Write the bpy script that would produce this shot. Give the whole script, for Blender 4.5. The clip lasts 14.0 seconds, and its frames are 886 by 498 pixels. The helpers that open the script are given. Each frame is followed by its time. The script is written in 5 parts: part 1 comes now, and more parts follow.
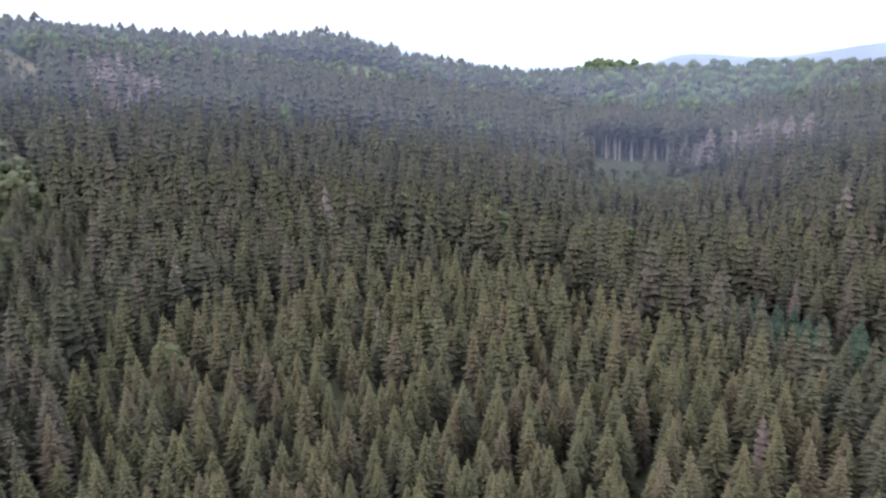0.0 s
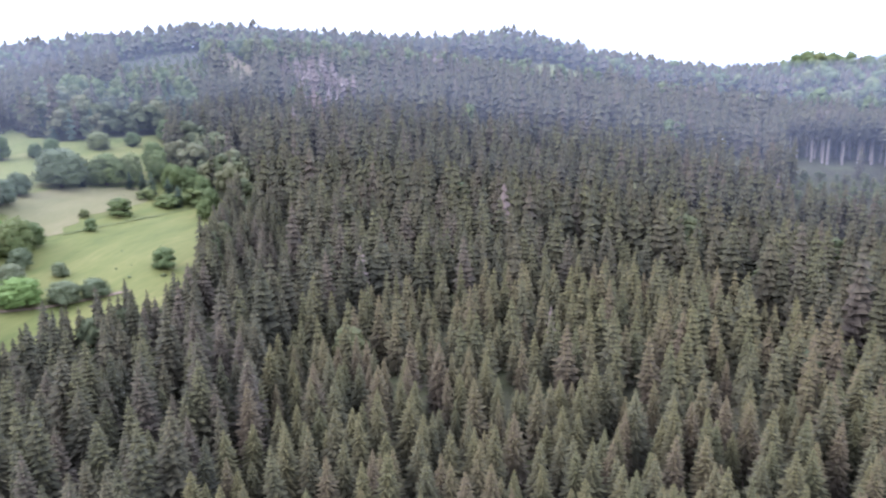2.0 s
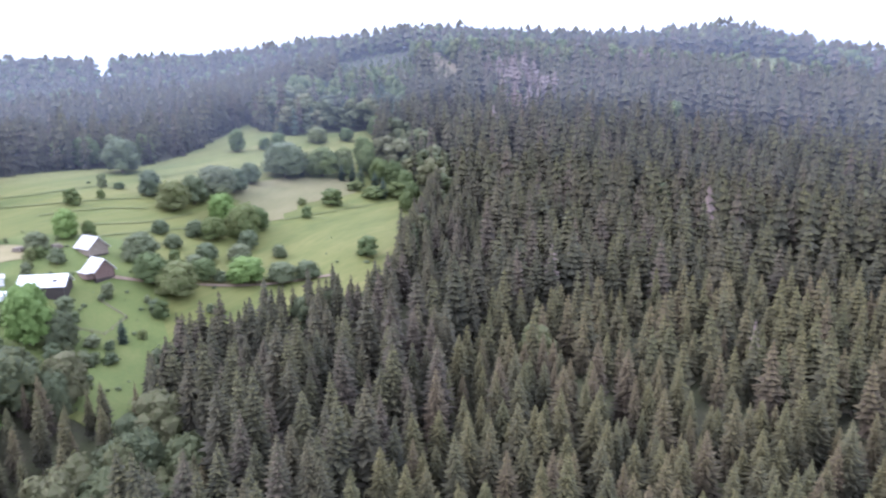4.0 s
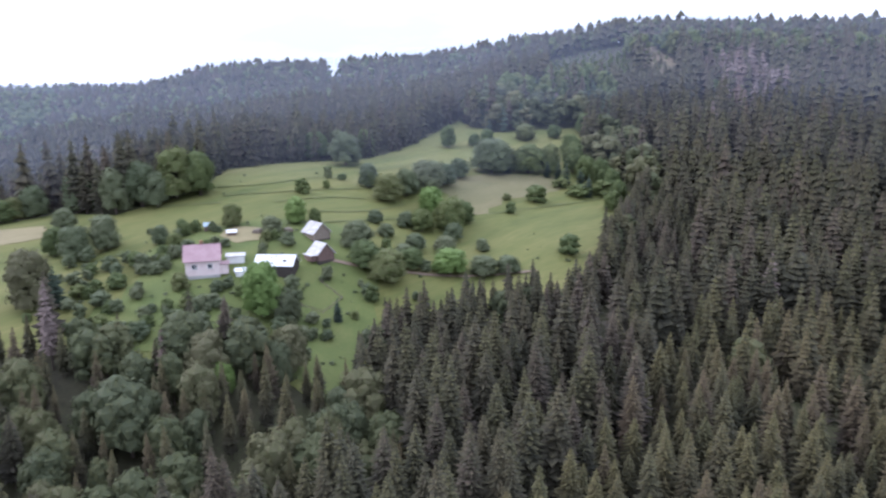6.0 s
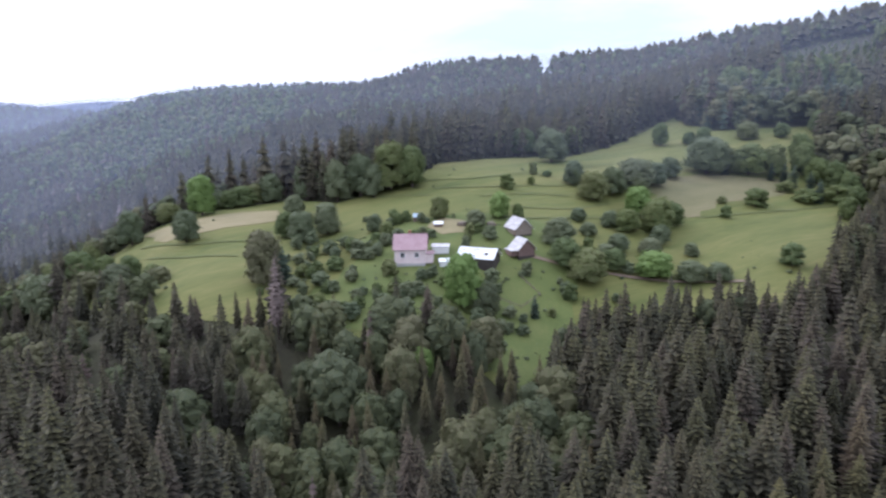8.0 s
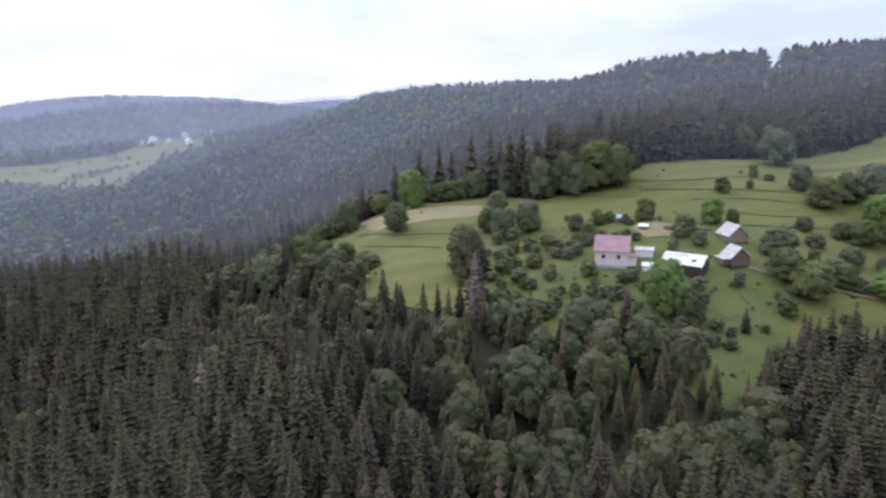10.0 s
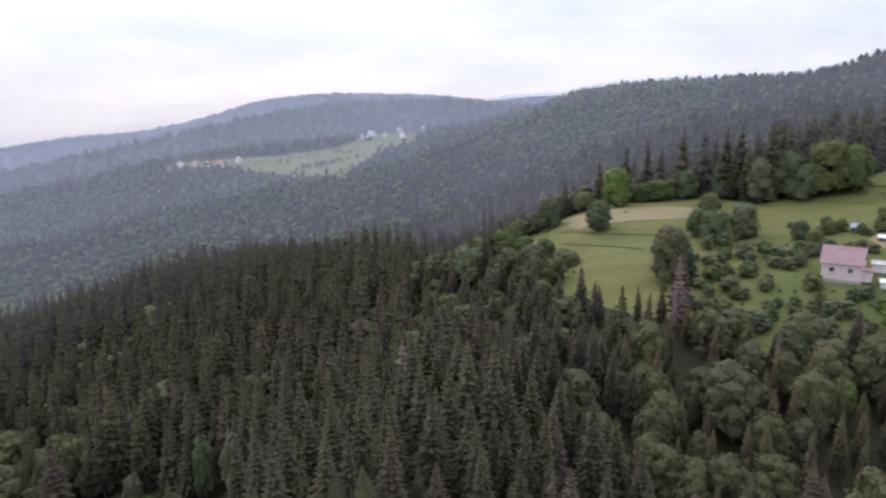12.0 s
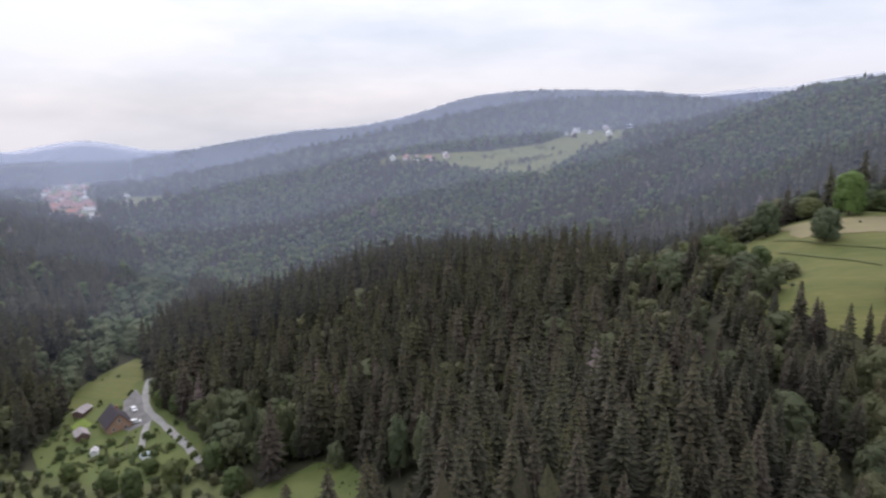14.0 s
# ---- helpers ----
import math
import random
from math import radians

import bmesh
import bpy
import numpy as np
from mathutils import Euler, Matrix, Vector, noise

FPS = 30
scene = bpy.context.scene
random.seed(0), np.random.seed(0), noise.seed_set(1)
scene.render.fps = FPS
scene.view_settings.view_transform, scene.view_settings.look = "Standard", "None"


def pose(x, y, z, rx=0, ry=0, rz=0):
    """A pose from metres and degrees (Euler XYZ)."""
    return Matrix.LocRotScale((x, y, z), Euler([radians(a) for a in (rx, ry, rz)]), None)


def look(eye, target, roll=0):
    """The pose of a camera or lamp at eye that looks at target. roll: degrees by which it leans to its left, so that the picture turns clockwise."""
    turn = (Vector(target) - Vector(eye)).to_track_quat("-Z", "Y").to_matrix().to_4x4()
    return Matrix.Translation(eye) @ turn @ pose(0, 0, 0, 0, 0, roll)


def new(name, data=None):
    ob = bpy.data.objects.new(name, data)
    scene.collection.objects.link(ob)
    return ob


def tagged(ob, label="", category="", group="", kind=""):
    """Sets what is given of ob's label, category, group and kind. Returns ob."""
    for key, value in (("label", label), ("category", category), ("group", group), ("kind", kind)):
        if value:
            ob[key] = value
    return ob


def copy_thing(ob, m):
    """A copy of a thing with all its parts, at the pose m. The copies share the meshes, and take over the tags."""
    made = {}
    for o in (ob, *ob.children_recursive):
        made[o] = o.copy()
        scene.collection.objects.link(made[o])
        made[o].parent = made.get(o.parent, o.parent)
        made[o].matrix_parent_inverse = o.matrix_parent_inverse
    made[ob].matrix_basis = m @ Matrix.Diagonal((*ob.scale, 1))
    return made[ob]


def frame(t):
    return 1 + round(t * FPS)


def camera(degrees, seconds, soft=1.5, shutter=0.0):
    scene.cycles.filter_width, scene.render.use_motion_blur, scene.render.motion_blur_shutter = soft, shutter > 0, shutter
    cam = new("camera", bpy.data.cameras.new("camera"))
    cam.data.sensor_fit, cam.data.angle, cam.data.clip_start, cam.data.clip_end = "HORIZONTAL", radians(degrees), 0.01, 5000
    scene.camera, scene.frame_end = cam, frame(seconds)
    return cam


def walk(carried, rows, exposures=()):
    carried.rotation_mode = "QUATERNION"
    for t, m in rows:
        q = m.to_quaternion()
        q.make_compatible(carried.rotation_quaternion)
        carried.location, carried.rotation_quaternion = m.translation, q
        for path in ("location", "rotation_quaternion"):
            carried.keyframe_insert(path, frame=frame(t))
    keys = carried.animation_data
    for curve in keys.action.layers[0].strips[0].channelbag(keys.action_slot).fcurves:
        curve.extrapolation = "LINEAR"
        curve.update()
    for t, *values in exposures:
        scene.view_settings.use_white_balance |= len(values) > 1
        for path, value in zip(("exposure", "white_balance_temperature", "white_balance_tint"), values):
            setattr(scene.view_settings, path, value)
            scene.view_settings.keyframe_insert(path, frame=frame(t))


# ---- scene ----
cam = camera(64.3, 14.0, soft=2.4, shutter=0.45)

# The hovering camera only turns: seconds, bearing (left of +y), pitch and roll in degrees.
EYE = (0.0, 0.0, 100.0)
TURNS = [
    (0, 0.00, -11.30, -0.84),
    (0.5, 3.58, -11.27, -0.80),
    (1, 7.26, -11.27, -0.82),
    (1.5, 10.88, -11.26, -0.80),
    (2, 14.50, -11.25, -0.79),
    (2.5, 18.09, -11.25, -0.77),
    (3, 22.06, -11.24, -0.74),
    (5.5, 42.76, -11.26, -0.85),
    (6, 46.89, -11.26, -0.86),
    (6.5, 51.03, -11.28, -0.86),
    (7, 55.17, -11.30, -0.87),
    (7.5, 59.29, -11.30, -0.87),
    (8, 63.42, -11.29, -0.82),
    (10.5, 83.98, -11.27, -0.75),
    (11, 88.09, -11.30, -0.76),
    (11.5, 92.19, -11.31, -0.76),
    (12, 96.30, -11.33, -0.79),
    (12.5, 100.42, -11.35, -0.74),
    (13, 104.54, -11.36, -0.72),
    (13.5, 108.57, -11.38, -0.72),
    (14, 112.60, -11.37, -0.78),
]


def heading(bearing, pitch):
    a, p = radians(bearing), radians(pitch)
    return Vector((-math.sin(a) * math.cos(p), math.cos(a) * math.cos(p), math.sin(p)))


walk(cam, [(t, look(EYE, Vector(EYE) + heading(b, p), r)) for t, b, p, r in TURNS],
     exposures=[(0.0, 0.36, 5850, 19), (1.5, 0.77, 5680, 23), (3.0, 1.0, 5550, 27), (5.5, 0.29, 5640, 25), (8.0, 0.0, 5800, 23), (11.0, -0.35, 6160, 23), (12.5, -0.40, 6380, 22), (14.0, -0.52, 6380, 21)])

# ---- sky and light ----
SUN_BEARING, SUN_HEIGHT = 130.0, 38.0
world = bpy.data.worlds.new("overcast_sky")
scene.world = world
world.use_nodes = True
wt = world.node_tree
wt.nodes.clear()


def wnode(kind, **values):
    n = wt.nodes.new(kind)
    for key, value in values.items():
        n.inputs[key].default_value = value
    return n


sky = wt.nodes.new("ShaderNodeTexSky")
sky.sky_type, sky.sun_disc = "NISHITA", False
sky.sun_elevation, sky.sun_rotation = radians(SUN_HEIGHT), radians(-SUN_BEARING)
clear = wnode("ShaderNodeBackground", Strength=0.02)
wt.links.new(sky.outputs["Color"], clear.inputs["Color"])
# A closed cloud deck: long soft grey bands, brighter between them.
coord = wt.nodes.new("ShaderNodeTexCoord")
stretch = wt.nodes.new("ShaderNodeMapping")
stretch.inputs["Scale"].default_value = (1.0, 1.0, 3.6)
deck = wnode("ShaderNodeTexNoise", Scale=2.3, Detail=6.0, Roughness=0.55)
tone = wt.nodes.new("ShaderNodeValToRGB")
tone.color_ramp.elements[0].position, tone.color_ramp.elements[0].color = 0.36, (0.655, 0.77, 0.86, 1)
tone.color_ramp.elements[1].position, tone.color_ramp.elements[1].color = 0.60, (0.935, 1.0, 1.05, 1)
wt.links.new(coord.outputs["Generated"], stretch.inputs["Vector"])
wt.links.new(stretch.outputs["Vector"], deck.inputs["Vector"])
wt.links.new(deck.outputs["Fac"], tone.inputs["Fac"])
cloud = wnode("ShaderNodeBackground", Strength=1.0)
# An overcast sky is brighter overhead than at the horizon.
parts_ = wt.nodes.new("ShaderNodeSeparateXYZ")
lift_ = wnode("ShaderNodeMapRange")
for key, value in (("From Min", 0.0), ("From Max", 1.0), ("To Min", 1.06), ("To Max", 2.7)):
    lift_.inputs[key].default_value = value
wt.links.new(coord.outputs["Generated"], parts_.inputs[0])
wt.links.new(parts_.outputs["Z"], lift_.inputs["Value"])
wt.links.new(lift_.outputs[0], cloud.inputs["Strength"])
wt.links.new(tone.outputs["Color"], cloud.inputs["Color"])
both = wt.nodes.new("ShaderNodeAddShader")
wt.links.new(clear.outputs[0], both.inputs[0])
wt.links.new(cloud.outputs[0], both.inputs[1])
out = wt.nodes.new("ShaderNodeOutputWorld")
wt.links.new(both.outputs[0], out.inputs["Surface"])

sun = new("sun", bpy.data.lights.new("sun", "SUN"))
sun.data.energy, sun.data.angle, sun.data.color = 1.5, radians(20), (1.0, 0.93, 0.85)
sun.matrix_world = look(Vector((0, 0, 300)), Vector((0, 0, 300)) - heading(SUN_BEARING, SUN_HEIGHT))


# ---- materials ----
def material(name, colours, rough=0.8, scale=0.4, fine=6.0, bump=0.3, metal=0.0, passing=0.0, vary="none", stretch=(1, 1, 1), lit_tips=None, sheen=0.35):
    """A surface of several colours mixed by coarse and fine noise in metres. vary: "none", "each" (every object or
    plant its own tone).
    lit_tips: lighter colours of shoots, also painted where light would catch the crown. passing: share of light that
    passes leaves."""
    m = bpy.data.materials.new(name)
    m.use_nodes = True
    nt = m.node_tree
    nt.nodes.clear()
    link = nt.links.new
    tc = nt.nodes.new("ShaderNodeTexCoord")
    mp = nt.nodes.new("ShaderNodeMapping")
    mp.inputs["Scale"].default_value = stretch
    geo = nt.nodes.new("ShaderNodeNewGeometry")
    link(geo.outputs["Position"], mp.inputs["Vector"])
    coarse = nt.nodes.new("ShaderNodeTexNoise")
    coarse.inputs["Scale"].default_value, coarse.inputs["Detail"].default_value = scale, 5.0
    link(mp.outputs["Vector"], coarse.inputs["Vector"])
    grain = nt.nodes.new("ShaderNodeTexNoise")
    grain.inputs["Scale"].default_value, grain.inputs["Detail"].default_value = fine, 3.0
    link(mp.outputs["Vector"], grain.inputs["Vector"])
    ramp = nt.nodes.new("ShaderNodeValToRGB")
    ramp.color_ramp.elements.remove(ramp.color_ramp.elements[1])
    for k, c in enumerate(colours):
        at = 0.30 + 0.40 * k / max(1, len(colours) - 1)
        e = ramp.color_ramp.elements[0] if k == 0 else ramp.color_ramp.elements.new(at)
        e.position, e.color = at, (*c, 1)
    mixf = nt.nodes.new("ShaderNodeMath")
    mixf.operation = "MULTIPLY_ADD"
    link(grain.outputs["Fac"], mixf.inputs[0])
    mixf.inputs[1].default_value = 0.35
    soft = nt.nodes.new("ShaderNodeMath")
    soft.operation = "MULTIPLY_ADD"
    soft.inputs[1].default_value, soft.inputs[2].default_value = 0.65, 0.0
    link(soft.outputs[0], mixf.inputs[2])
    if vary == "each":
        tint = nt.nodes.new("ShaderNodeAttribute")
        tint.attribute_name = "tint"
        info = nt.nodes.new("ShaderNodeObjectInfo")
        add = nt.nodes.new("ShaderNodeMath")
        add.operation = "ADD"
        link(tint.outputs["Fac"], add.inputs[0])
        link(info.outputs["Random"], add.inputs[1])
        frac = nt.nodes.new("ShaderNodeMath")
        frac.operation = "FRACT"
        link(add.outputs[0], frac.inputs[0])
        half = nt.nodes.new("ShaderNodeMath")
        half.operation = "MULTIPLY_ADD"
        half.inputs[1].default_value, half.inputs[2].default_value = 0.9, 0.05
        link(frac.outputs[0], half.inputs[0])
        mean = nt.nodes.new("ShaderNodeMix")
        mean.inputs["Factor"].default_value = 0.3
        link(half.outputs[0], mean.inputs["A"])
        link(coarse.outputs["Fac"], mean.inputs["B"])
        link(mean.outputs["Result"], soft.inputs[0])
    else:
        link(coarse.outputs["Fac"], soft.inputs[0])
    link(mixf.outputs[0], ramp.inputs["Fac"])
    colour = ramp.outputs["Color"]
    if lit_tips:
        lit_tip = nt.nodes.new("ShaderNodeAttribute")
        lit_tip.attribute_name = "lit_tip"
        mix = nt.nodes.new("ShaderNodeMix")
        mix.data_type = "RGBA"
        link(lit_tip.outputs["Fac"], mix.inputs["Factor"])
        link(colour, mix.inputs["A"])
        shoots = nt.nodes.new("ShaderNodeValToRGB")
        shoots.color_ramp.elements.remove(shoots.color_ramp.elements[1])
        for k, c in enumerate(lit_tips):
            at = 0.30 + 0.40 * k / max(1, len(lit_tips) - 1)
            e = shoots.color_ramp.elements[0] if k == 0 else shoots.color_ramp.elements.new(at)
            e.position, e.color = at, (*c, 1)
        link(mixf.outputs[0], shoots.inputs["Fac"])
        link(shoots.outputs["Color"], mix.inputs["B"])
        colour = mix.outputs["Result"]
    bs = nt.nodes.new("ShaderNodeBsdfPrincipled")
    bs.inputs["Roughness"].default_value, bs.inputs["Metallic"].default_value = rough, metal
    bs.inputs["Specular IOR Level"].default_value = sheen
    link(colour, bs.inputs["Base Color"])
    if bump:
        bp = nt.nodes.new("ShaderNodeBump")
        bp.inputs["Strength"].default_value, bp.inputs["Distance"].default_value = bump, 0.05
        link(grain.outputs["Fac"], bp.inputs["Height"])
        link(bp.outputs["Normal"], bs.inputs["Normal"])
    last = bs.outputs[0]
    if passing:
        tr = nt.nodes.new("ShaderNodeBsdfTranslucent")
        link(colour, tr.inputs["Color"])
        ms = nt.nodes.new("ShaderNodeMixShader")
        ms.inputs["Fac"].default_value = passing
        link(last, ms.inputs[1])
        link(tr.outputs[0], ms.inputs[2])
        last = ms.outputs[0]
    mo = nt.nodes.new("ShaderNodeOutputMaterial")
    link(last, mo.inputs["Surface"])
    return m


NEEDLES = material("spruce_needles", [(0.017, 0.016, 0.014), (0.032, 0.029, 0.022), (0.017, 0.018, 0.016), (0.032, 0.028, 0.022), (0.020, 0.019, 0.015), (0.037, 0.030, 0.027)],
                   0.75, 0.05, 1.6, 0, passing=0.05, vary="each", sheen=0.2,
                   lit_tips=[(0.075, 0.073, 0.034), (0.144, 0.131, 0.050), (0.077, 0.076, 0.042), (0.132, 0.110, 0.052), (0.085, 0.082, 0.041), (0.134, 0.104, 0.063)])
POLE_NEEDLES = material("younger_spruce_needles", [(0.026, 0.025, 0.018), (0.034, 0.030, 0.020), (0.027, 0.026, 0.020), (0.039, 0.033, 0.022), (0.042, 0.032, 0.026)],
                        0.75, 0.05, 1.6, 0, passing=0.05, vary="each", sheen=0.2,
                        lit_tips=[(0.118, 0.113, 0.045), (0.155, 0.134, 0.049), (0.118, 0.112, 0.051), (0.162, 0.135, 0.054), (0.150, 0.116, 0.058)])
YOUNG = material("young_spruce_needles", [(0.026, 0.038, 0.025), (0.038, 0.052, 0.033)], 0.75, 0.05, 1.6, 0, passing=0.15, vary="each",
                 lit_tips=[(0.066, 0.09, 0.058), (0.075, 0.10, 0.06)], sheen=0.2)
DEAD = material("dead_spruce_twigs", [(0.098, 0.072, 0.060), (0.135, 0.102, 0.087), (0.165, 0.132, 0.118)], 0.9, 0.1, 2.0, 0, vary="each", sheen=0.1)
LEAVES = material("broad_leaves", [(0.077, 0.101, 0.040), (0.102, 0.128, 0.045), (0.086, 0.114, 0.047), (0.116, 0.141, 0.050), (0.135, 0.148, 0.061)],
                  0.7, 0.05, 1.2, 0, passing=0.45, vary="each", lit_tips=[(0.114, 0.146, 0.057), (0.151, 0.181, 0.063), (0.123, 0.161, 0.066), (0.167, 0.195, 0.066), (0.186, 0.193, 0.083)], sheen=0.25)
# Darker copy of broad_leaves: forest shade put into colour; also serves dark farm trees.
DARK_LEAVES = material("shaded_wood_leaves", [(0.049, 0.057, 0.029), (0.065, 0.073, 0.034), (0.056, 0.065, 0.036), (0.078, 0.082, 0.038), (0.092, 0.088, 0.047)],
                       0.7, 0.05, 1.2, 0, passing=0.3, vary="each", lit_tips=[(0.083, 0.096, 0.045), (0.108, 0.118, 0.049), (0.090, 0.106, 0.054), (0.123, 0.126, 0.052), (0.139, 0.129, 0.065)], sheen=0.25)
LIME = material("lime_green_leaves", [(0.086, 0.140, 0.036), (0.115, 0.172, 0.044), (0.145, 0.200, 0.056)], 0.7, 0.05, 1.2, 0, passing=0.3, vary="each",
                lit_tips=[(0.165, 0.235, 0.065), (0.195, 0.260, 0.080)], sheen=0.25)
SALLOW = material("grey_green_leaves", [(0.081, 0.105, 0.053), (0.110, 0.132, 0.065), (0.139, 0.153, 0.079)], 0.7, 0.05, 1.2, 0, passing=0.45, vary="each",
                  lit_tips=[(0.143, 0.170, 0.096), (0.172, 0.195, 0.110), (0.194, 0.208, 0.120)], sheen=0.25)
BARK = material("spruce_bark", [(0.07, 0.052, 0.042), (0.13, 0.10, 0.085)], 0.9, 0.6, 8.0, 0.5)
PALE_BARK = material("pale_bark", [(0.17, 0.14, 0.125), (0.27, 0.23, 0.205)], 0.9, 0.6, 8.0, 0.4)
FOREST_FLOOR = material("forest_floor", [(0.022, 0.020, 0.012), (0.040, 0.038, 0.018), (0.055, 0.060, 0.022)], 0.95, 0.06, 1.5, 0.4)
GRASS = material("meadow_grass", [(0.064, 0.080, 0.018), (0.094, 0.103, 0.025), (0.120, 0.119, 0.033), (0.160, 0.143, 0.049)], 0.9, 0.10, 0.9, 0.4, stretch=(1, 0.12, 1))
LUSH = material("orchard_grass", [(0.066, 0.088, 0.022), (0.090, 0.110, 0.028), (0.118, 0.126, 0.038)], 0.9, 0.09, 1.1, 0.4)
LAWN = material("mown_lawn", [(0.13, 0.18, 0.028), (0.17, 0.21, 0.036)], 0.9, 0.3, 2.0, 0.3)
DRY = material("dry_grass", [(0.105, 0.102, 0.044), (0.138, 0.124, 0.056), (0.172, 0.144, 0.076)], 0.9, 0.09, 1.2, 0.4, stretch=(1, 0.3, 1))
STRAW = material("straw_grass", [(0.15, 0.132, 0.062), (0.205, 0.172, 0.088), (0.25, 0.205, 0.115)], 0.9, 0.09, 1.2, 0.4, stretch=(1, 0.2, 1))
BANK = material("rank_bank_grass", [(0.068, 0.082, 0.028), (0.096, 0.106, 0.036), (0.13, 0.128, 0.05)], 0.95, 0.15, 1.5, 0.5)
DUFF = material("brash_and_bracken", [(0.085, 0.082, 0.042), (0.14, 0.112, 0.066), (0.20, 0.150, 0.105)], 0.95, 0.12, 1.5, 0.5)
SOIL = material("bare_soil", [(0.17, 0.12, 0.085), (0.26, 0.19, 0.14)], 0.95, 0.3, 2.5, 0.5)
PAVING = material("grey_worn_paving", [(0.10, 0.095, 0.09), (0.16, 0.15, 0.14), (0.22, 0.21, 0.20)], 0.95, 0.35, 3.0, 0.5)
GRAVEL = material("gravel", [(0.20, 0.19, 0.17), (0.27, 0.255, 0.235), (0.33, 0.315, 0.29)], 0.95, 0.4, 5.0, 0.5)


def mist_haze_material(name, share):
    """Stands in for haze in the air and thin mist: most light passes, the rest is scattered both ways; it thins out
    upwards in uneven shreds.
    """
    m = bpy.data.materials.new(name)
    m.use_nodes = True
    nt = m.node_tree
    nt.nodes.clear()
    geo, at = nt.nodes.new("ShaderNodeNewGeometry"), nt.nodes.new("ShaderNodeAttribute")
    at.attribute_name = "fade"
    wisp = nt.nodes.new("ShaderNodeTexNoise")
    wisp.inputs["Scale"].default_value, wisp.inputs["Detail"].default_value = 0.006, 4.0
    nt.links.new(geo.outputs["Position"], wisp.inputs["Vector"])
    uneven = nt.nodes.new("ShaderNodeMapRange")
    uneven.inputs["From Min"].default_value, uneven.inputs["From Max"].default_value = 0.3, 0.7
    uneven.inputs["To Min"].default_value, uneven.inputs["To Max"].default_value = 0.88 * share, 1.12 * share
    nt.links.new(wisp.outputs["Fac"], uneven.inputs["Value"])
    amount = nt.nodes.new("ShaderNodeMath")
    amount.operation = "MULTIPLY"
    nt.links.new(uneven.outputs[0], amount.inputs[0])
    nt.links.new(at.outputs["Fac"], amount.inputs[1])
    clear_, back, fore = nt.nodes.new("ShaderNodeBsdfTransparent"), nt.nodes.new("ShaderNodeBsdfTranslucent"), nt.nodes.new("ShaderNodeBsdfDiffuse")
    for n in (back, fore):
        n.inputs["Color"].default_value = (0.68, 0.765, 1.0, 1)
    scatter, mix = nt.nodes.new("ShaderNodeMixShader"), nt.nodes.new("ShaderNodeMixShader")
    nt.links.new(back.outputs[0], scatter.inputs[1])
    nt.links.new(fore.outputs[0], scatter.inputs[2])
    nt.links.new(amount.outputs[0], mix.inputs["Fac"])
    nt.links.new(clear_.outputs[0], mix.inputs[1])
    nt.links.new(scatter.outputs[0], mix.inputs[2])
    end = nt.nodes.new("ShaderNodeOutputMaterial")
    nt.links.new(mix.outputs[0], end.inputs["Surface"])
    return m


# ---- the land: a smooth surface through knots on ridges, spurs and valley floors, placed to fit the camera's view (metres) ----
NEAR_SLOPES_A = [
    (63, 90, 20), (50, 98, 20), (28, 106, 22), (0, 110, 22), (-23, 108, 23), (-50, 98, 24), (-68, 87, 25), (-78, 78, 25),
    (-120, 120, 34), (-90, 63, 22), (-91, 41, 22), (-151, 67, 42), (-97, 24, 22), (-165, 41, 38), (-100, 9, 24), (-159, 14, 34),
    (-90, -8, 32), (-169, -15, 25), (-86, -26, 30), (-163, -50, 18), (-71, -36, 26), (-125, -64, 8), (-64, -48, 22), (-112, -84, 2),
    (-54, -59, 18), (-107, -119, -8), (-80, -139, -8), (106, -106, 15), (150, 0, 20), (106, 106, 20),
]
NEAR_SLOPES_B = [
    (0, 0, 20),
]
MIDDLE_SLOPES = [
    (115, 164, 24), (91, 178, 27), (118, 232, 28), (52, 193, 28), (0, 200, 30), (0, 270, 34), (-42, 196, 34), (-91, 178, 38),
    (-111, 142, 38), (-148, 189, 53), (-170, 170, 52), (-152, 106, 40), (-176, 123, 56), (-213, 149, 66), (-187, 83, 54), (-238, 106, 66),
    (-199, 50, 50), (-243, 60, 57), (-214, 19, 49), (-239, -21, 26), (-249, -76, 16), (-169, -86, 2), (-148, -111, -4), (-208, -156, -8),
    (-164, -182, -19), (0, -200, 0),
]
UPPER_SLOPES_A = [
    (189, 270, 42), (150, 294, 40), (70, 261, 31), (80, 299, 36), (111, 415, 60), (0, 340, 50), (-58, 274, 42), (-83, 391, 72),
    (-136, 267, 56), (-182, 356, 78), (-185, 236, 62), (-259, 331, 90), (-226, 226, 72), (-297, 297, 92), (-262, 184, 76), (-328, 229, 78),
    (-283, 126, 75), (-356, 159, 68), (-281, 70, 63), (-349, 87, 52), (-269, 24, 57), (-309, 27, 55), (-398, 35, 35), (-319, -28, 24),
    (-418, -37, 0), (-335, -102, 15), (-411, -126, -4), (-267, -136, 2), (-356, -182, 4), (-303, -229, -7),
]
UPPER_SLOPES_B = [
    (-201, -223, -21), (-254, -282, -21), (-150, -260, -22), (-210, -364, -20), (283, 283, 50),
]
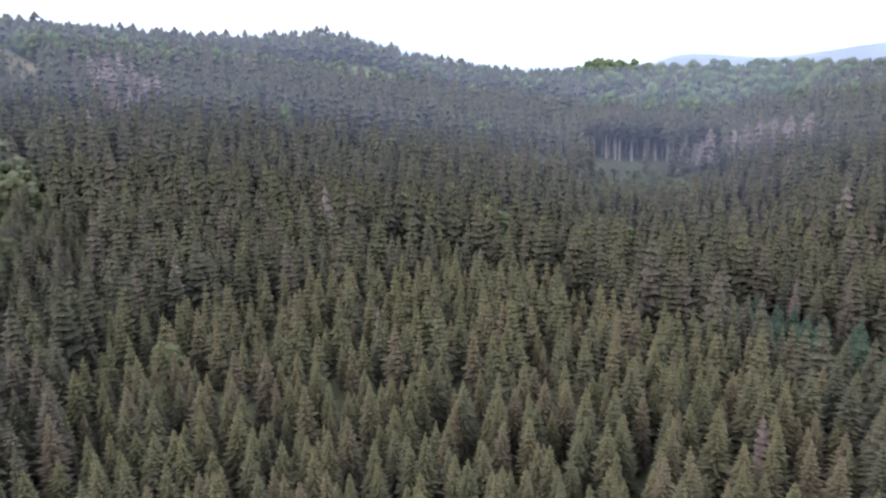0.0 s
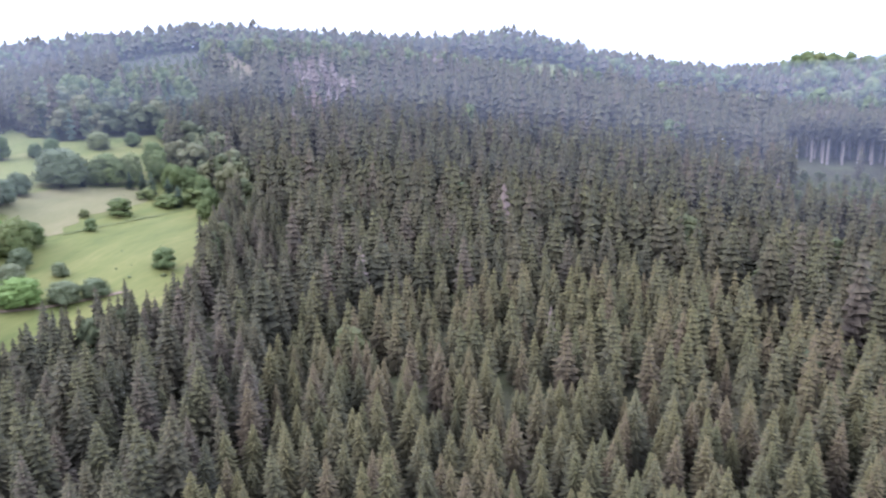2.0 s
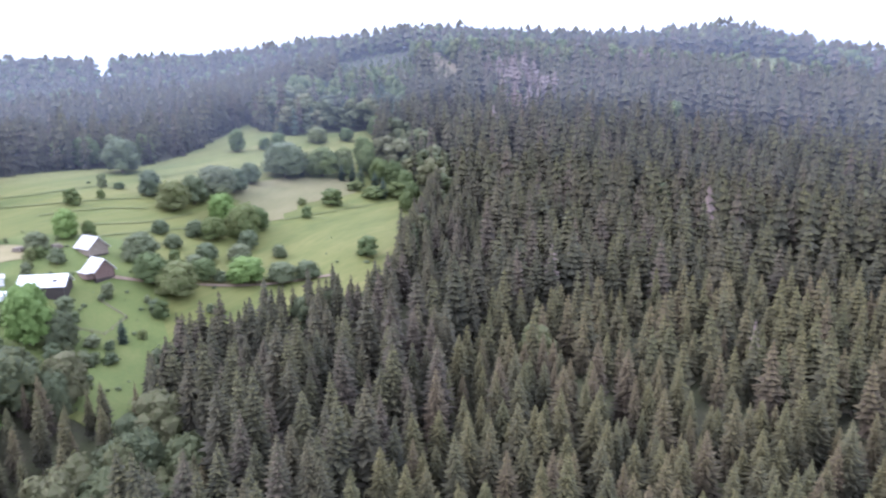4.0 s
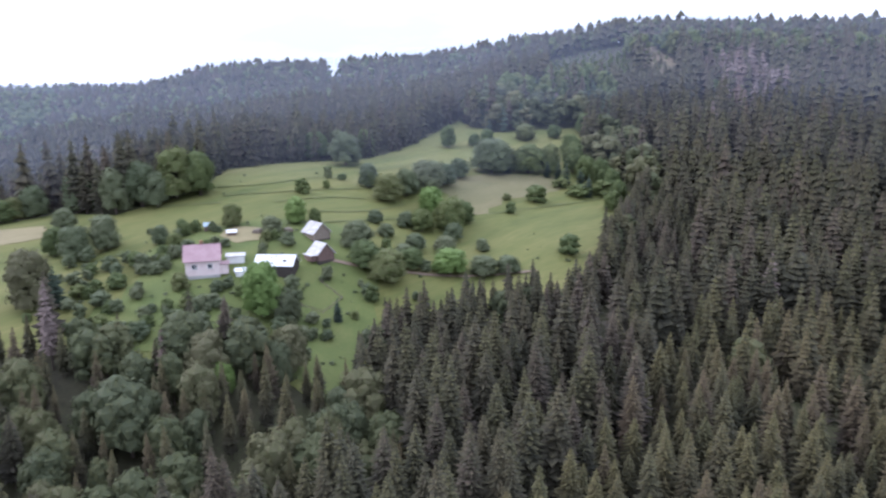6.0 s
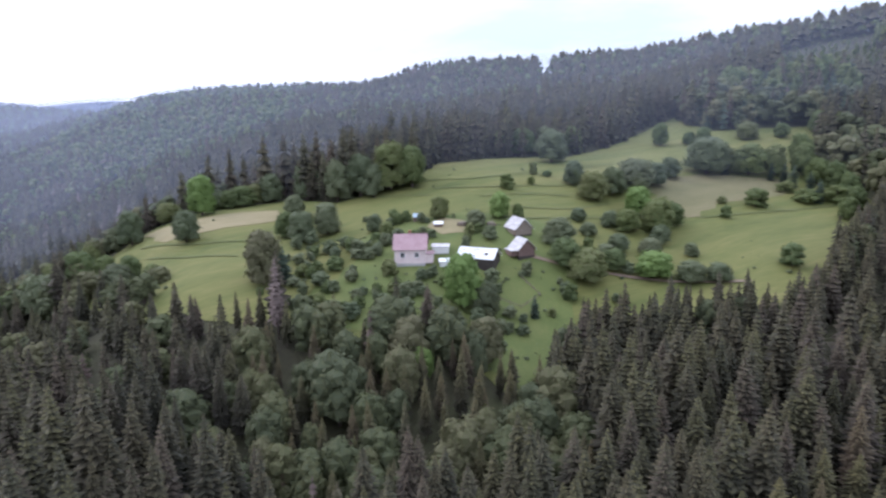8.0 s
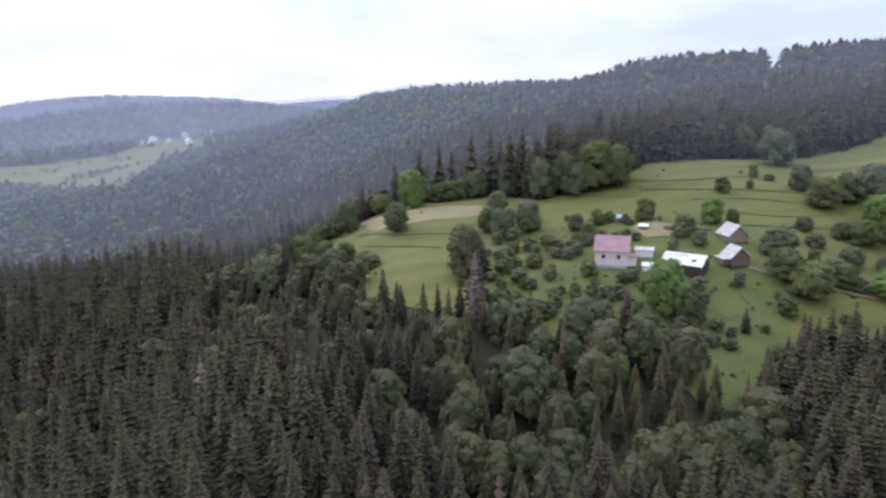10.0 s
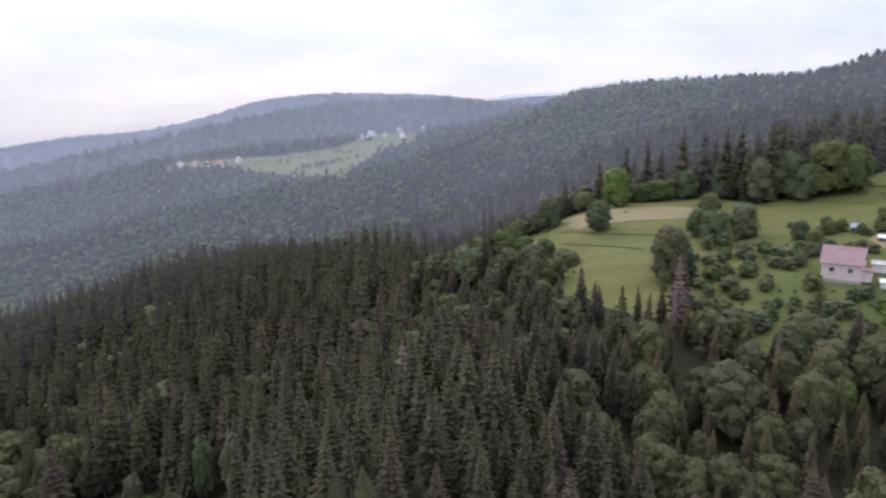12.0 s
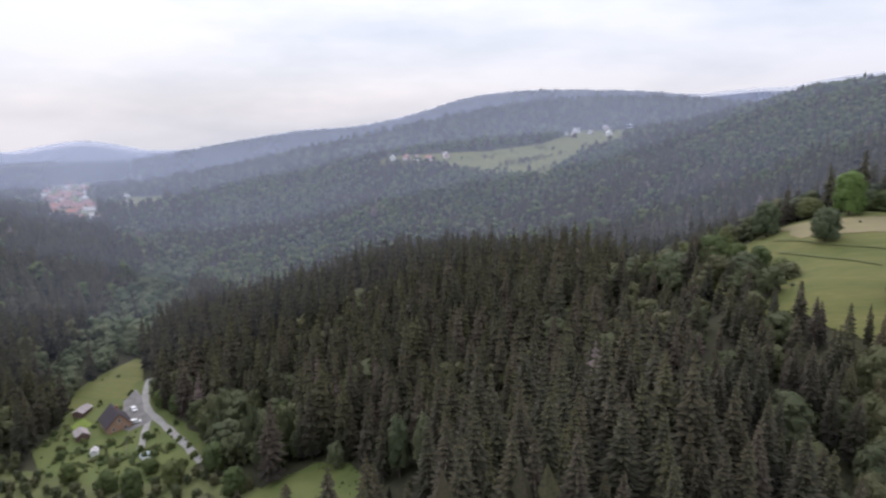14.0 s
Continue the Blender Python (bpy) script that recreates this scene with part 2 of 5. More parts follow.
RIDGES_A = [
    (258, 369, 70), (356, 508, 100), (204, 401, 67), (281, 552, 95), (142, 531, 78), (0, 450, 76), (0, 560, 100), (0, 700, 126),
    (-114, 538, 112), (-146, 685, 152), (-250, 490, 118), (-318, 624, 157), (-339, 433, 120), (-431, 552, 149), (-368, 368, 103), (-481, 481, 120),
    (-451, 315, 95), (-457, 203, 75), (-639, 285, 100), (-466, 116, 55), (-679, 169, 85), (-548, 48, 38), (-598, -52, -5), (-574, -175, -30),
    (-428, -218, -24), (-579, -295, -55), (-367, -277, -38), (-519, -391, -62), (-401, -446, -35), (-350, -606, -5),
]
RIDGES_B = [
    (424, -424, 60), (600, 0, 60),
]
FAR_HILLS_A = [
    (516, 737, 122), (746, 1065, 110), (409, 802, 120), (590, 1158, 105), (233, 869, 118), (336, 1256, 105), (0, 900, 118), (-177, 831, 148),
    (-249, 1174, 125), (-409, 802, 150), (-554, 709, 145), (-800, 1024, 130), (-672, 672, 148), (-778, 545, 137), (-1065, 746, 120), (-914, 407, 124),
    (-1370, 610, 100), (-970, 242, 113), (-797, 70, 75), (-1096, 96, 107), (-1594, 139, 70), (-897, -78, 25), (-1195, -105, 48), (-1494, -131, 50),
    (-1893, -166, 88), (-861, -263, -12), (-1243, -380, 25), (-1626, -497, 50), (-802, -409, -30), (-1158, -590, 8),
]
FAR_HILLS_B = [
    (-1515, -772, 12), (-799, -602, -58), (-1118, -843, -32), (-669, -743, -55), (-1004, -1115, -78), (-500, -866, -12), (-750, -1299, -50), (0, -800, 40),
    (1414, -1414, 100), (636, 636, 110), (1414, 1414, 120), (-813, 451, 140),
]
HORIZON_A = [
    (-2490, -218, 112), (-3287, -288, 100), (-2391, -731, 126), (-2138, -1090, 22), (-2851, -1453, -90), (-1837, -1384, -17), (-1472, -1635, -100), (-1200, -2078, -80),
    (0, -2000, 50), (2000, 0, 100), (0, 4700, 160), (2150, 3724, 380), (1749, 3928, 340), (1329, 4090, 372), (3253, 3253, 350), (894, 4206, 190),
    (1383, 3106, 160), (1950, 2785, 180), (590, 3348, 140), (-3323, 3323, 160), (-4540, 1216, 120), (-4199, 73, 155), (-2498, -87, 86), (-2405, -467, 128),
    (-4629, -816, 100), (-2527, -2275, -132), (-1852, -2851, -115), (-2600, -2032, -125), (-2165, -2491, -36), (-4070, -2350, -145),
]
HORIZON_B = [
    (-3021, -3600, -145), (0, -4700, 50), (3323, -3323, 100), (4700, 0, 100), (3323, 3323, 160), (1057, 2266, 120), (-855, 2349, 120), (-2165, 1250, 100),
]
# Skyline knots, raised or lowered until the crests fit the camera's view.
CRESTS = [
    (-2115, -2057, -101), (-2010, -1803, -59), (-1911, -1477, -14), (-1964, -1295, 14), (-2072, -980, 53), (-2266, -893, 99), (-2558, -112, 83), (-4447, -155, 115),
    (-853, 269, 106), (-833, 305, 108), (-808, 383, 136), (-637, 628, 151), (-465, 548, 149), (-103, 699, 154), (-231, 675, 152), (-341, 616, 160), (202, 809, 122),
]

LAND = np.array(NEAR_SLOPES_A + NEAR_SLOPES_B + MIDDLE_SLOPES + UPPER_SLOPES_A + UPPER_SLOPES_B + RIDGES_A + RIDGES_B
                + FAR_HILLS_A + FAR_HILLS_B + HORIZON_A + HORIZON_B + CRESTS, float)


def bend(r2):
    return np.where(r2 > 0, r2 * np.log(np.maximum(r2, 1e-12)), 0.0)


def thin_plate(points):
    q, n = points[:, :2] / 1000.0, len(points)
    k = bend(((q[:, None] - q[None]) ** 2).sum(-1)) + 2e-4 * np.eye(n)
    side = np.c_[np.ones(n), q]
    return q, np.linalg.solve(np.block([[k, side], [side.T, np.zeros((3, 3))]]), np.r_[points[:, 2], 0, 0, 0])


KNOTS, PULL = thin_plate(LAND)


def height(x, y):
    v = np.c_[np.ravel(x), np.ravel(y)] / 1000.0
    z = np.empty(len(v))
    for i in range(0, len(v), 20000):
        w = v[i:i + 20000]
        z[i:i + 20000] = bend(((w[:, None] - KNOTS[None]) ** 2).sum(-1)) @ PULL[:-3] + PULL[-3] + w @ PULL[-2:]
    return z.reshape(np.shape(x))


def level(x, y):
    return float(height(np.array([x]), np.array([y]))[0])


def inside(x, y, polygon):
    hit = np.zeros(np.shape(x), bool)
    for (x0, y0), (x1, y1) in zip(polygon, polygon[1:] + polygon[:1]):
        if y0 != y1:
            hit ^= ((y0 > y) != (y1 > y)) & (x < (x1 - x0) * (y - y0) / (y1 - y0) + x0)
    return hit


def mesh(name, verts, faces, mats, smooth=False, slots=None, **floats):
    """A mesh from arrays of corners and of triangles or quads."""
    verts, faces = np.asarray(verts, np.float32), np.asarray(faces, np.int32)
    me = bpy.data.meshes.new(name)
    n, k = faces.shape
    me.vertices.add(len(verts))
    me.vertices.foreach_set("co", verts.ravel())
    me.loops.add(n * k)
    me.loops.foreach_set("vertex_index", faces.ravel())
    me.polygons.add(n)
    me.polygons.foreach_set("loop_start", np.arange(0, n * k, k, dtype=np.int32))
    if slots is not None:
        me.polygons.foreach_set("material_index", np.asarray(slots, np.int32))
    for m in mats:
        me.materials.append(m)
    for key, values in floats.items():
        me.attributes.new(key, "FLOAT", "POINT").data.foreach_set("value", np.asarray(values, np.float32))
    me.update(calc_edges=True)
    me.polygons.foreach_set("use_smooth", np.full(n, smooth))
    return me


def make_ground():
    rings = np.r_[0.5, np.geomspace(12, 4900, 190)]
    turn = np.linspace(0, 2 * np.pi, 320, endpoint=False)
    r, a = np.meshgrid(rings, turn, indexing="ij")
    x, y = r * np.cos(a), r * np.sin(a)
    z = height(x, y)
    i, j = np.meshgrid(np.arange(len(rings) - 1), np.arange(len(turn)), indexing="ij")
    k, n = (j + 1) % len(turn), len(turn)
    quads = np.stack([i * n + j, (i + 1) * n + j, (i + 1) * n + k, i * n + k], -1).reshape(-1, 4)
    ob = new("ground", mesh("ground", np.stack([x, y, z], -1).reshape(-1, 3), quads, [FOREST_FLOOR], True))
    return tagged(ob, "dark needle-strewn forest soil of steep wooded hills", "ground", kind="structure")


make_ground()


def drape(name, outline, mat, lift, label, category, step=5.0, kind="structure", rough=0.0):
    """A patch of other ground cover with that outline, laid over the land."""
    edge = []
    for (x0, y0), (x1, y1) in zip(outline, outline[1:] + outline[:1]):
        parts = max(1, int(math.hypot(x1 - x0, y1 - y0) / step))
        for k in range(parts):
            w = rough * noise.noise(Vector((x0 * 0.1 + k, y0 * 0.1, 3.3)))
            edge.append(Vector((x0 + (x1 - x0) * k / parts + w, y0 + (y1 - y0) * k / parts + w)))
    line = [(v.x, v.y) for v in edge]
    xs, ys = np.meshgrid(np.arange(min(v.x for v in edge), max(v.x for v in edge), step), np.arange(min(v.y for v in edge), max(v.y for v in edge), step))
    keep = inside(xs, ys, line)
    extra = [Vector((float(a), float(b))) for a, b in zip(xs[keep], ys[keep])]
    n = len(edge)
    from mathutils import geometry
    verts, _, tris, *_ = geometry.delaunay_2d_cdt(edge + extra, [(k, (k + 1) % n) for k in range(n)], [], 1, 0.05)
    x, y = np.array([v.x for v in verts]), np.array([v.y for v in verts])
    co = np.stack([x, y, height(x, y) + lift], -1)
    return tagged(new(name, mesh(name, co, np.array(tris), [mat], True)), label, category, kind=kind)


FARM = [(-278, 136), (-280, 166), (-268, 201), (-304, 298), (-268, 285), (-245, 337), (-227, 315), (-204, 287), (-174, 273), (-158, 265), (-137, 214),
        (-117, 166), (-120, 154), (-130, 147), (-134, 127), (-142, 112), (-132, 97), (-122, 88), (-126, 84), (-138, 80), (-149, 74), (-158, 62), (-168, 52),
        (-183, 44), (-187, 32), (-205, 10), (-219, 12), (-240, -2), (-262, -12), (-280, -4), (-298, 16), (-294, 45), (-289, 72), (-262, 84), (-256, 116)]
YARD = [(-196, 66), (-222, 84), (-212, 118), (-196, 134), (-172, 132), (-150, 116), (-132, 100), (-124, 88), (-140, 82), (-156, 66), (-172, 54), (-186, 48)]
BROWN = [(-222, 204), (-217, 238), (-199, 262), (-188, 250), (-192, 214), (-186, 198), (-190, 186)]
TAN = [(-290, 16), (-278, 32), (-276, 51), (-268, 66), (-258, 60), (-258, 42), (-262, 21)]
LOT = [(-209, 98), (-213, 106), (-206, 111), (-197, 108), (-200, 100)]
FIELD = [(-194, -252), (-210, -266), (-226, -269), (-247, -266), (-240, -256), (-218, -234), (-200, -238)]
YARD_BELOW = [(-194, -252), (-218, -236), (-204, -217), (-193, -192), (-170, -160), (-156, -160), (-150, -178), (-152, -215), (-164, -234), (-180, -240)]
COURT = [(-217, -237), (-207, -234), (-199, -226), (-188, -217), (-186, -209), (-194, -206), (-205, -217)]
GLADE = [(-136, -122), (-152, -118), (-164, -110), (-163, -98), (-152, -86), (-138, -76), (-122, -90)]
COTTAGE_FRONT = [(-74, -66), (-150, -120), (-165, -160), (-150, -232), (-118, -232), (-62, -96)]
GULLY = [(63, 250), (75, 272), (80, 258), (64, 226)]
STRIP = [(92, 182), (102, 188), (110, 166), (102, 160)]
BALD = [(-92, 624), (-61, 660), (-22, 628), (-61, 594)]
CUT = [(-268, 484), (-284, 474), (-292, 492), (-312, 506), (-330, 540), (-344, 548), (-334, 566), (-312, 540), (-290, 526)]
HAMLET = [(-940, -236), (-985, -360), (-1080, -480), (-1110, -600), (-1180, -600), (-1210, -420), (-1290, -335), (-1520, -320), (-1540, -180), (-1190, -182), (-1060, -222)]
VALE_A = [(-1145, -1234), (-1118, -1073), (-921, -911), (-894, -954)]
VALE_B = [(-1445, -1502), (-1402, -1398), (-1279, -1286)]
VILLAGE = [(-690, -790), (-650, -830), (-900, -1150), (-1180, -1570), (-1420, -1750), (-1490, -1710), (-1160, -1350), (-880, -1000)]
OPEN = [FARM, FIELD, YARD_BELOW, GLADE, GULLY, STRIP, VALE_A, VALE_B, VILLAGE]

drape("meadow", FARM, GRASS, 0.30, "sloping green hay meadow with mown terraces", "meadow", rough=3.0)
drape("yard_grass", YARD, LUSH, 0.45, "lush orchard grass around the farmstead", "grass", rough=3.0)
drape("dry_field", BROWN, DRY, 0.45, "fallow field of brown dry grass on the slope", "field", rough=4.0)
drape("dry_strip", TAN, STRAW, 0.45, "strip of straw-coloured dry grass in the meadow", "field", rough=3.0)
drape("farm_lot", LOT, STRAW, 0.60, "trampled tan ground behind the farmhouse", "soil", step=3, rough=2.0)
drape("valley_field", FIELD, GRASS, 0.30, "mown green field on the valley floor", "field", rough=2.0)
drape("valley_yard", YARD_BELOW, LUSH, 0.30, "green garden lawn around the valley cottage", "grass", rough=2.0)
drape("mown_lawn", [(-184, -238), (-191, -239), (-188, -230), (-181, -231)], LAWN, 0.5, "small bright lime-green mown lawn", "grass", step=3, rough=1.0)
drape("brushy_slope", COTTAGE_FRONT, BANK, 0.2, "brushy grass slope below the valley cottage", "grass", rough=2.0)
drape("cottage_court", COURT, PAVING, 0.50, "grey gravel court beside the valley cottage", "yard", step=3, rough=1.0)
drape("forest_glade", GLADE, LUSH, 0.30, "grassy glade at the foot of the spruces", "meadow", rough=2.0)
drape("gully_clearing", GULLY, DRY, 0.30, "small yellowed clearing between spruce stands", "clearing", rough=2.0)
drape("strip_clearing", STRIP, GRASS, 0.30, "narrow grassy gap beside young spruces", "clearing", rough=2.0)
drape("bald_slope", BALD, BANK, 0.30, "dry grass clearing high on the hill", "clearing", rough=4.0)
drape("felled_clearing", CUT, DUFF, 0.30, "rust-brown bracken and brash of a felled clearing", "clearing", rough=4.0)
drape("village_ground", VILLAGE, LUSH, 0.4, "gardens and lanes of a distant village", "grass", step=20, rough=10.0)
for k, spot in enumerate((HAMLET, VALE_A, VALE_B)):
    drape("hill_pasture" if k < 1 else "valley_pasture", spot, GRASS, 0.6, "distant light green pasture among trees", "meadow", step=14, rough=12.0)


def mist_haze_sheet(distance, first, last, tall, share, label):
    """An added see-through sheet for haze and thin mist, curved round the hover point; it follows the land from one
    bearing to another, thinnest at its foot and its top.
    """
    turn = np.radians(np.linspace(first, last, 90))
    far = distance * (1 + 0.05 * np.sin(5 * turn))
    rise = np.linspace(0, 1, 17)
    b, u = np.meshgrid(np.arange(90), np.arange(17), indexing="ij")
    x, y = -np.sin(turn) * far, np.cos(turn) * far
    foot = height(x, y) - 3
    # The top is cut at the skyline seen from EYE, keeping the sky free.
    out_ = np.linspace(200, 4800, 240)
    brim = ((height(-np.sin(turn)[:, None] * out_, np.cos(turn)[:, None] * out_) + 23 - EYE[2]) / out_).max(1) * far + EYE[2]
    tall_ = np.clip(np.minimum(tall, brim - foot), 10, None)
    v = np.stack([x[b], y[b], foot[b] + tall_[b] * rise[u]], -1)
    k = np.clip(rise[u] / 0.22, 0, 1) * np.clip((1 - rise[u]) / (0.06 + 0.44 * np.clip(((brim - foot) / tall - 1) / 0.4, 0, 1))[b], 0, 1)
    fade = k * k * (3 - 2 * k) * np.clip(8 * np.minimum(b, 89 - b) / 89, 0, 1)
    i, j = np.meshgrid(np.arange(89), np.arange(16), indexing="ij")
    quads = np.stack([i * 17 + j, (i + 1) * 17 + j, (i + 1) * 17 + j + 1, i * 17 + j + 1], -1).reshape(-1, 4)
    me = mesh("mist_haze_sheet", v.reshape(-1, 3), quads, [mist_haze_material("mist", share)], True, fade=fade.ravel())
    return tagged(new("mist_haze_sheet", me), label, "mist", kind="stuff")


# Sheets added to imitate the haze of distance; the farthest also show mist.
mist_haze_sheet(294, 36, 100, 70, 0.035, "sheet for faint bluish haze at the upper edge of the meadow")
mist_haze_sheet(328, -50, 168, 90, 0.018, "sheet for faint bluish haze over the woods behind the meadow")
mist_haze_sheet(385, -50, 168, 110, 0.024, "sheet for faint bluish haze over the woods behind the meadow")
mist_haze_sheet(440, -50, 168, 130, 0.045, "sheet for faint bluish haze over the wooded hillside")
mist_haze_sheet(610, -50, 168, 150, 0.06, "sheet for thin bluish haze before the upper woods")
mist_haze_sheet(780, 88, 168, 130, 0.03, "sheet for bluish haze over the far side of the valley")
mist_haze_sheet(950, -50, 168, 190, 0.095, "sheet for thin bluish haze over the side valley")
mist_haze_sheet(1400, 60, 168, 220, 0.17, "sheet for pale haze and mist over the wide valley")
mist_haze_sheet(2050, 60, 168, 200, 0.3, "sheet for pale haze and mist before the far hills")
mist_haze_sheet(2950, 100, 168, 220, 0.5, "sheet for dense pale haze and mist over the far valley")
mist_haze_sheet(3100, -50, 20, 300, 0.6, "dense pale mist before the distant mountain")


# ---- plants: shapes of unit height and unit width, to be scaled ----
rng = np.random.default_rng(7)


def trunk_shape(sides, top, radius):
    a = np.arange(sides) * 2 * np.pi / sides
    low = np.stack([radius * np.cos(a), radius * np.sin(a), 0 * a - 0.02], -1)
    high = np.stack([0.25 * radius * np.cos(a), 0.25 * radius * np.sin(a), 0 * a + top], -1)
    f = []
    for k in range(sides):
        n = (k + 1) % sides
        f += [(k, n, sides + n), (k, sides + n, sides + k)]
    return np.r_[low, high], np.array(f), np.zeros(2 * sides)


def spruce_shape(whorls, arms, base=0.13, ragged=0.3, seed=0, low=0.05):
    """Whorls of boughs round a stem: each whorl a ragged layered skirt of sprays, level near the top and drooping lower down, and a leader on top."""
    r = np.random.default_rng(seed)
    v, f, t = [(0.004, 0, 1.0), (-0.014, 0.012, 0.92), (0.014, 0.01, 0.92), (0.0, -0.016, 0.92)], [(0, 1, 2), (0, 2, 3), (0, 3, 1)], [1.0, 0.8, 0.8, 0.8]
    lop = r.uniform(0, 6.28)
    for w in range(whorls):
        u = (w + 0.55) / whorls
        z0 = 0.98 - (0.98 - base) * max(0.0, u - 0.5 / whorls) ** 1.08
        reach = 0.5 * (0.045 + 0.955 * min(1.0, 1.5 * u) ** 0.85) * (1 - 0.4 * max(0.0, u - 0.8)) * r.uniform(0.86, 1.1)
        z0 += r.uniform(-0.15, 0.15) / whorls
        phase, b = r.uniform(0, 6.28), len(v)
        many = max(5, round(arms * (0.55 + 0.45 * min(1, 1.8 * u))))
        fall = (0.4 + 0.75 * u) * (1.6 if low > 0.1 else 1.0) / whorls
        # Painted shade: tops get light tones, lower and inner boughs stay dark.
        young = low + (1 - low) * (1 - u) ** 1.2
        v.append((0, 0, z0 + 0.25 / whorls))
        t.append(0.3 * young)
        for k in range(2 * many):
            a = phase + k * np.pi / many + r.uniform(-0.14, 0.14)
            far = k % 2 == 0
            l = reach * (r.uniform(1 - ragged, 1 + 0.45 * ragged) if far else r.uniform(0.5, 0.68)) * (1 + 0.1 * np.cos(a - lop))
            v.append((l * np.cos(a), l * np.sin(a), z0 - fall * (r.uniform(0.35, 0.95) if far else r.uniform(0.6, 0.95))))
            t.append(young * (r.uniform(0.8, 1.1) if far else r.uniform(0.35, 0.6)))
            f.append((b, b + 1 + k, b + 1 + (k + 1) % (2 * many)))
    return np.array(v), np.array(f), np.clip(np.array(t), 0, 1)


def tier_shape(whorls, arms, base=0.1, seed=0):
    """The same for a tree farther off: star-shaped skirts one above another, with a full rounded outline."""
    r = np.random.default_rng(seed)
    v, f, t = [], [], []
    for w in range(whorls):
        u = (w + 0.6) / whorls
        z0 = 1 - (1 - base) * max(0, u - 0.75 / whorls) ** 0.92
        reach = 0.5 * (0.05 + 0.95 * min(1.0, 1.9 * u) ** 0.65)
        drop = (1 - base) * 1.2 / whorls
        phase, b = r.uniform(0, 6.28), len(v)
        v.append((0, 0, z0 + 0.1 * drop))
        t.append(0.4)
        for k in range(2 * arms):
            a = phase + k * np.pi / arms + r.uniform(-0.15, 0.15)
            far = k % 2 == 0
            l = reach * (r.uniform(0.78, 1.12) if far else r.uniform(0.55, 0.75))
            v.append((l * np.cos(a), l * np.sin(a), z0 - drop * (r.uniform(0.6, 0.95) if far else r.uniform(0.45, 0.7))))
            # Outer and upper points are toned lighter, as light would fall on them.
            t.append((0.55 if far else 0.4) * (0.6 + 0.5 * (1 - u)))
            f.append((b, b + 1 + k, b + 1 + (k + 1) % (2 * arms)))
    return np.array(v), np.array(f), np.array(t)


def crown_shape(lobes, clumps, size, low=0.12, seed=0, slim=1.0):
    """A broad crown: bulging lobes set over a dome, each a core of inner leaves covered with tilted leaf clumps."""
    r = np.random.default_rng(seed)
    v, f, t = [], [], []
    for k in range(lobes):
        a, h = 2.4 * k + r.uniform(-0.5, 0.5), (k + 0.5) / lobes
        dome = np.sqrt(max(0.0, 1 - (1.45 * h - 0.5) ** 2))
        out_ = 0.28 * dome * r.uniform(0.7, 1.1) * slim
        centre = np.array([out_ * np.cos(a), out_ * np.sin(a), low + (0.84 - low) * (0.1 + 0.9 * h)])
        rad = np.array([0.235, 0.235, 0.185]) * r.uniform(0.75, 1.2) * np.array([slim, slim, 1])
        b, turn = len(v), r.uniform(0, 6.28)
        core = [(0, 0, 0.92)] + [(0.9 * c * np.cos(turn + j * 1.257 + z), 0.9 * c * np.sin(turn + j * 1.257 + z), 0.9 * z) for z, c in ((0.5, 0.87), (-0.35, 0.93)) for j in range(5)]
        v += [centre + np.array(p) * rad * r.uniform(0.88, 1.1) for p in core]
        # Core tones drop towards the underside: inner shade is painted in.
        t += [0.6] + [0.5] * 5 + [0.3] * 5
        for j in range(5):
            n = (j + 1) % 5
            f += [(b, b + 1 + j, b + 1 + n), (b + 1 + j, b + 6 + j, b + 6 + n), (b + 1 + j, b + 6 + n, b + 1 + n)]
        for _ in range(clumps):
            d = r.normal(size=3)
            d[2] = abs(d[2]) * 1.1 - 0.3
            d[:2] += 0.5 * centre[:2] / 0.31
            d /= np.linalg.norm(d)
            p = centre + d * rad * r.uniform(0.8, 1.2)
            n = d + r.normal(size=3) * 0.28 + np.array([0, 0, 0.3])
            n /= np.linalg.norm(n)
            e = np.cross(n, r.normal(size=3))
            e /= np.linalg.norm(e)
            g = np.cross(n, e)
            s = size * r.uniform(0.65, 1.3)
            b = len(v)
            v += [p - e * s, p - g * s * 0.7 - n * s * 0.25, p + e * s, p + g * s * 0.7 - n * s * 0.25]
            # Clumps that face up are coloured lighter, imitating light from above.
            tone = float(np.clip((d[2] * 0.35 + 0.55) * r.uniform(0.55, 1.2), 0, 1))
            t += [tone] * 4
            f += [(b, b + 1, b + 2), (b, b + 2, b + 3)]
    v = np.array(v)
    v[:, 2] *= 1 / v[:, 2].max()
    v[:, :2] *= 0.5 / np.abs(v[:, :2]).max()
    return v, np.array(f), np.array(t)


def snag_shape(whorls, arms, seed=0):
    """A dead spruce: thin bare boughs, upper ones still bushy with dry twigs."""
    v, f, t = spruce_shape(whorls, arms, 0.2, 0.55, seed)
    return v * np.array([0.8, 0.8, 1]), f, t


def joined(*shapes):
    v = np.concatenate([s[0] for s in shapes])
    t = np.concatenate([s[2] for s in shapes])
    f, m, base = [], [], 0
    for k, s in enumerate(shapes):
        f.append(s[1] + base)
        m.append(np.full(len(s[1]), k))
        base += len(s[0])
    return v, np.concatenate(f), t, np.concatenate(m)


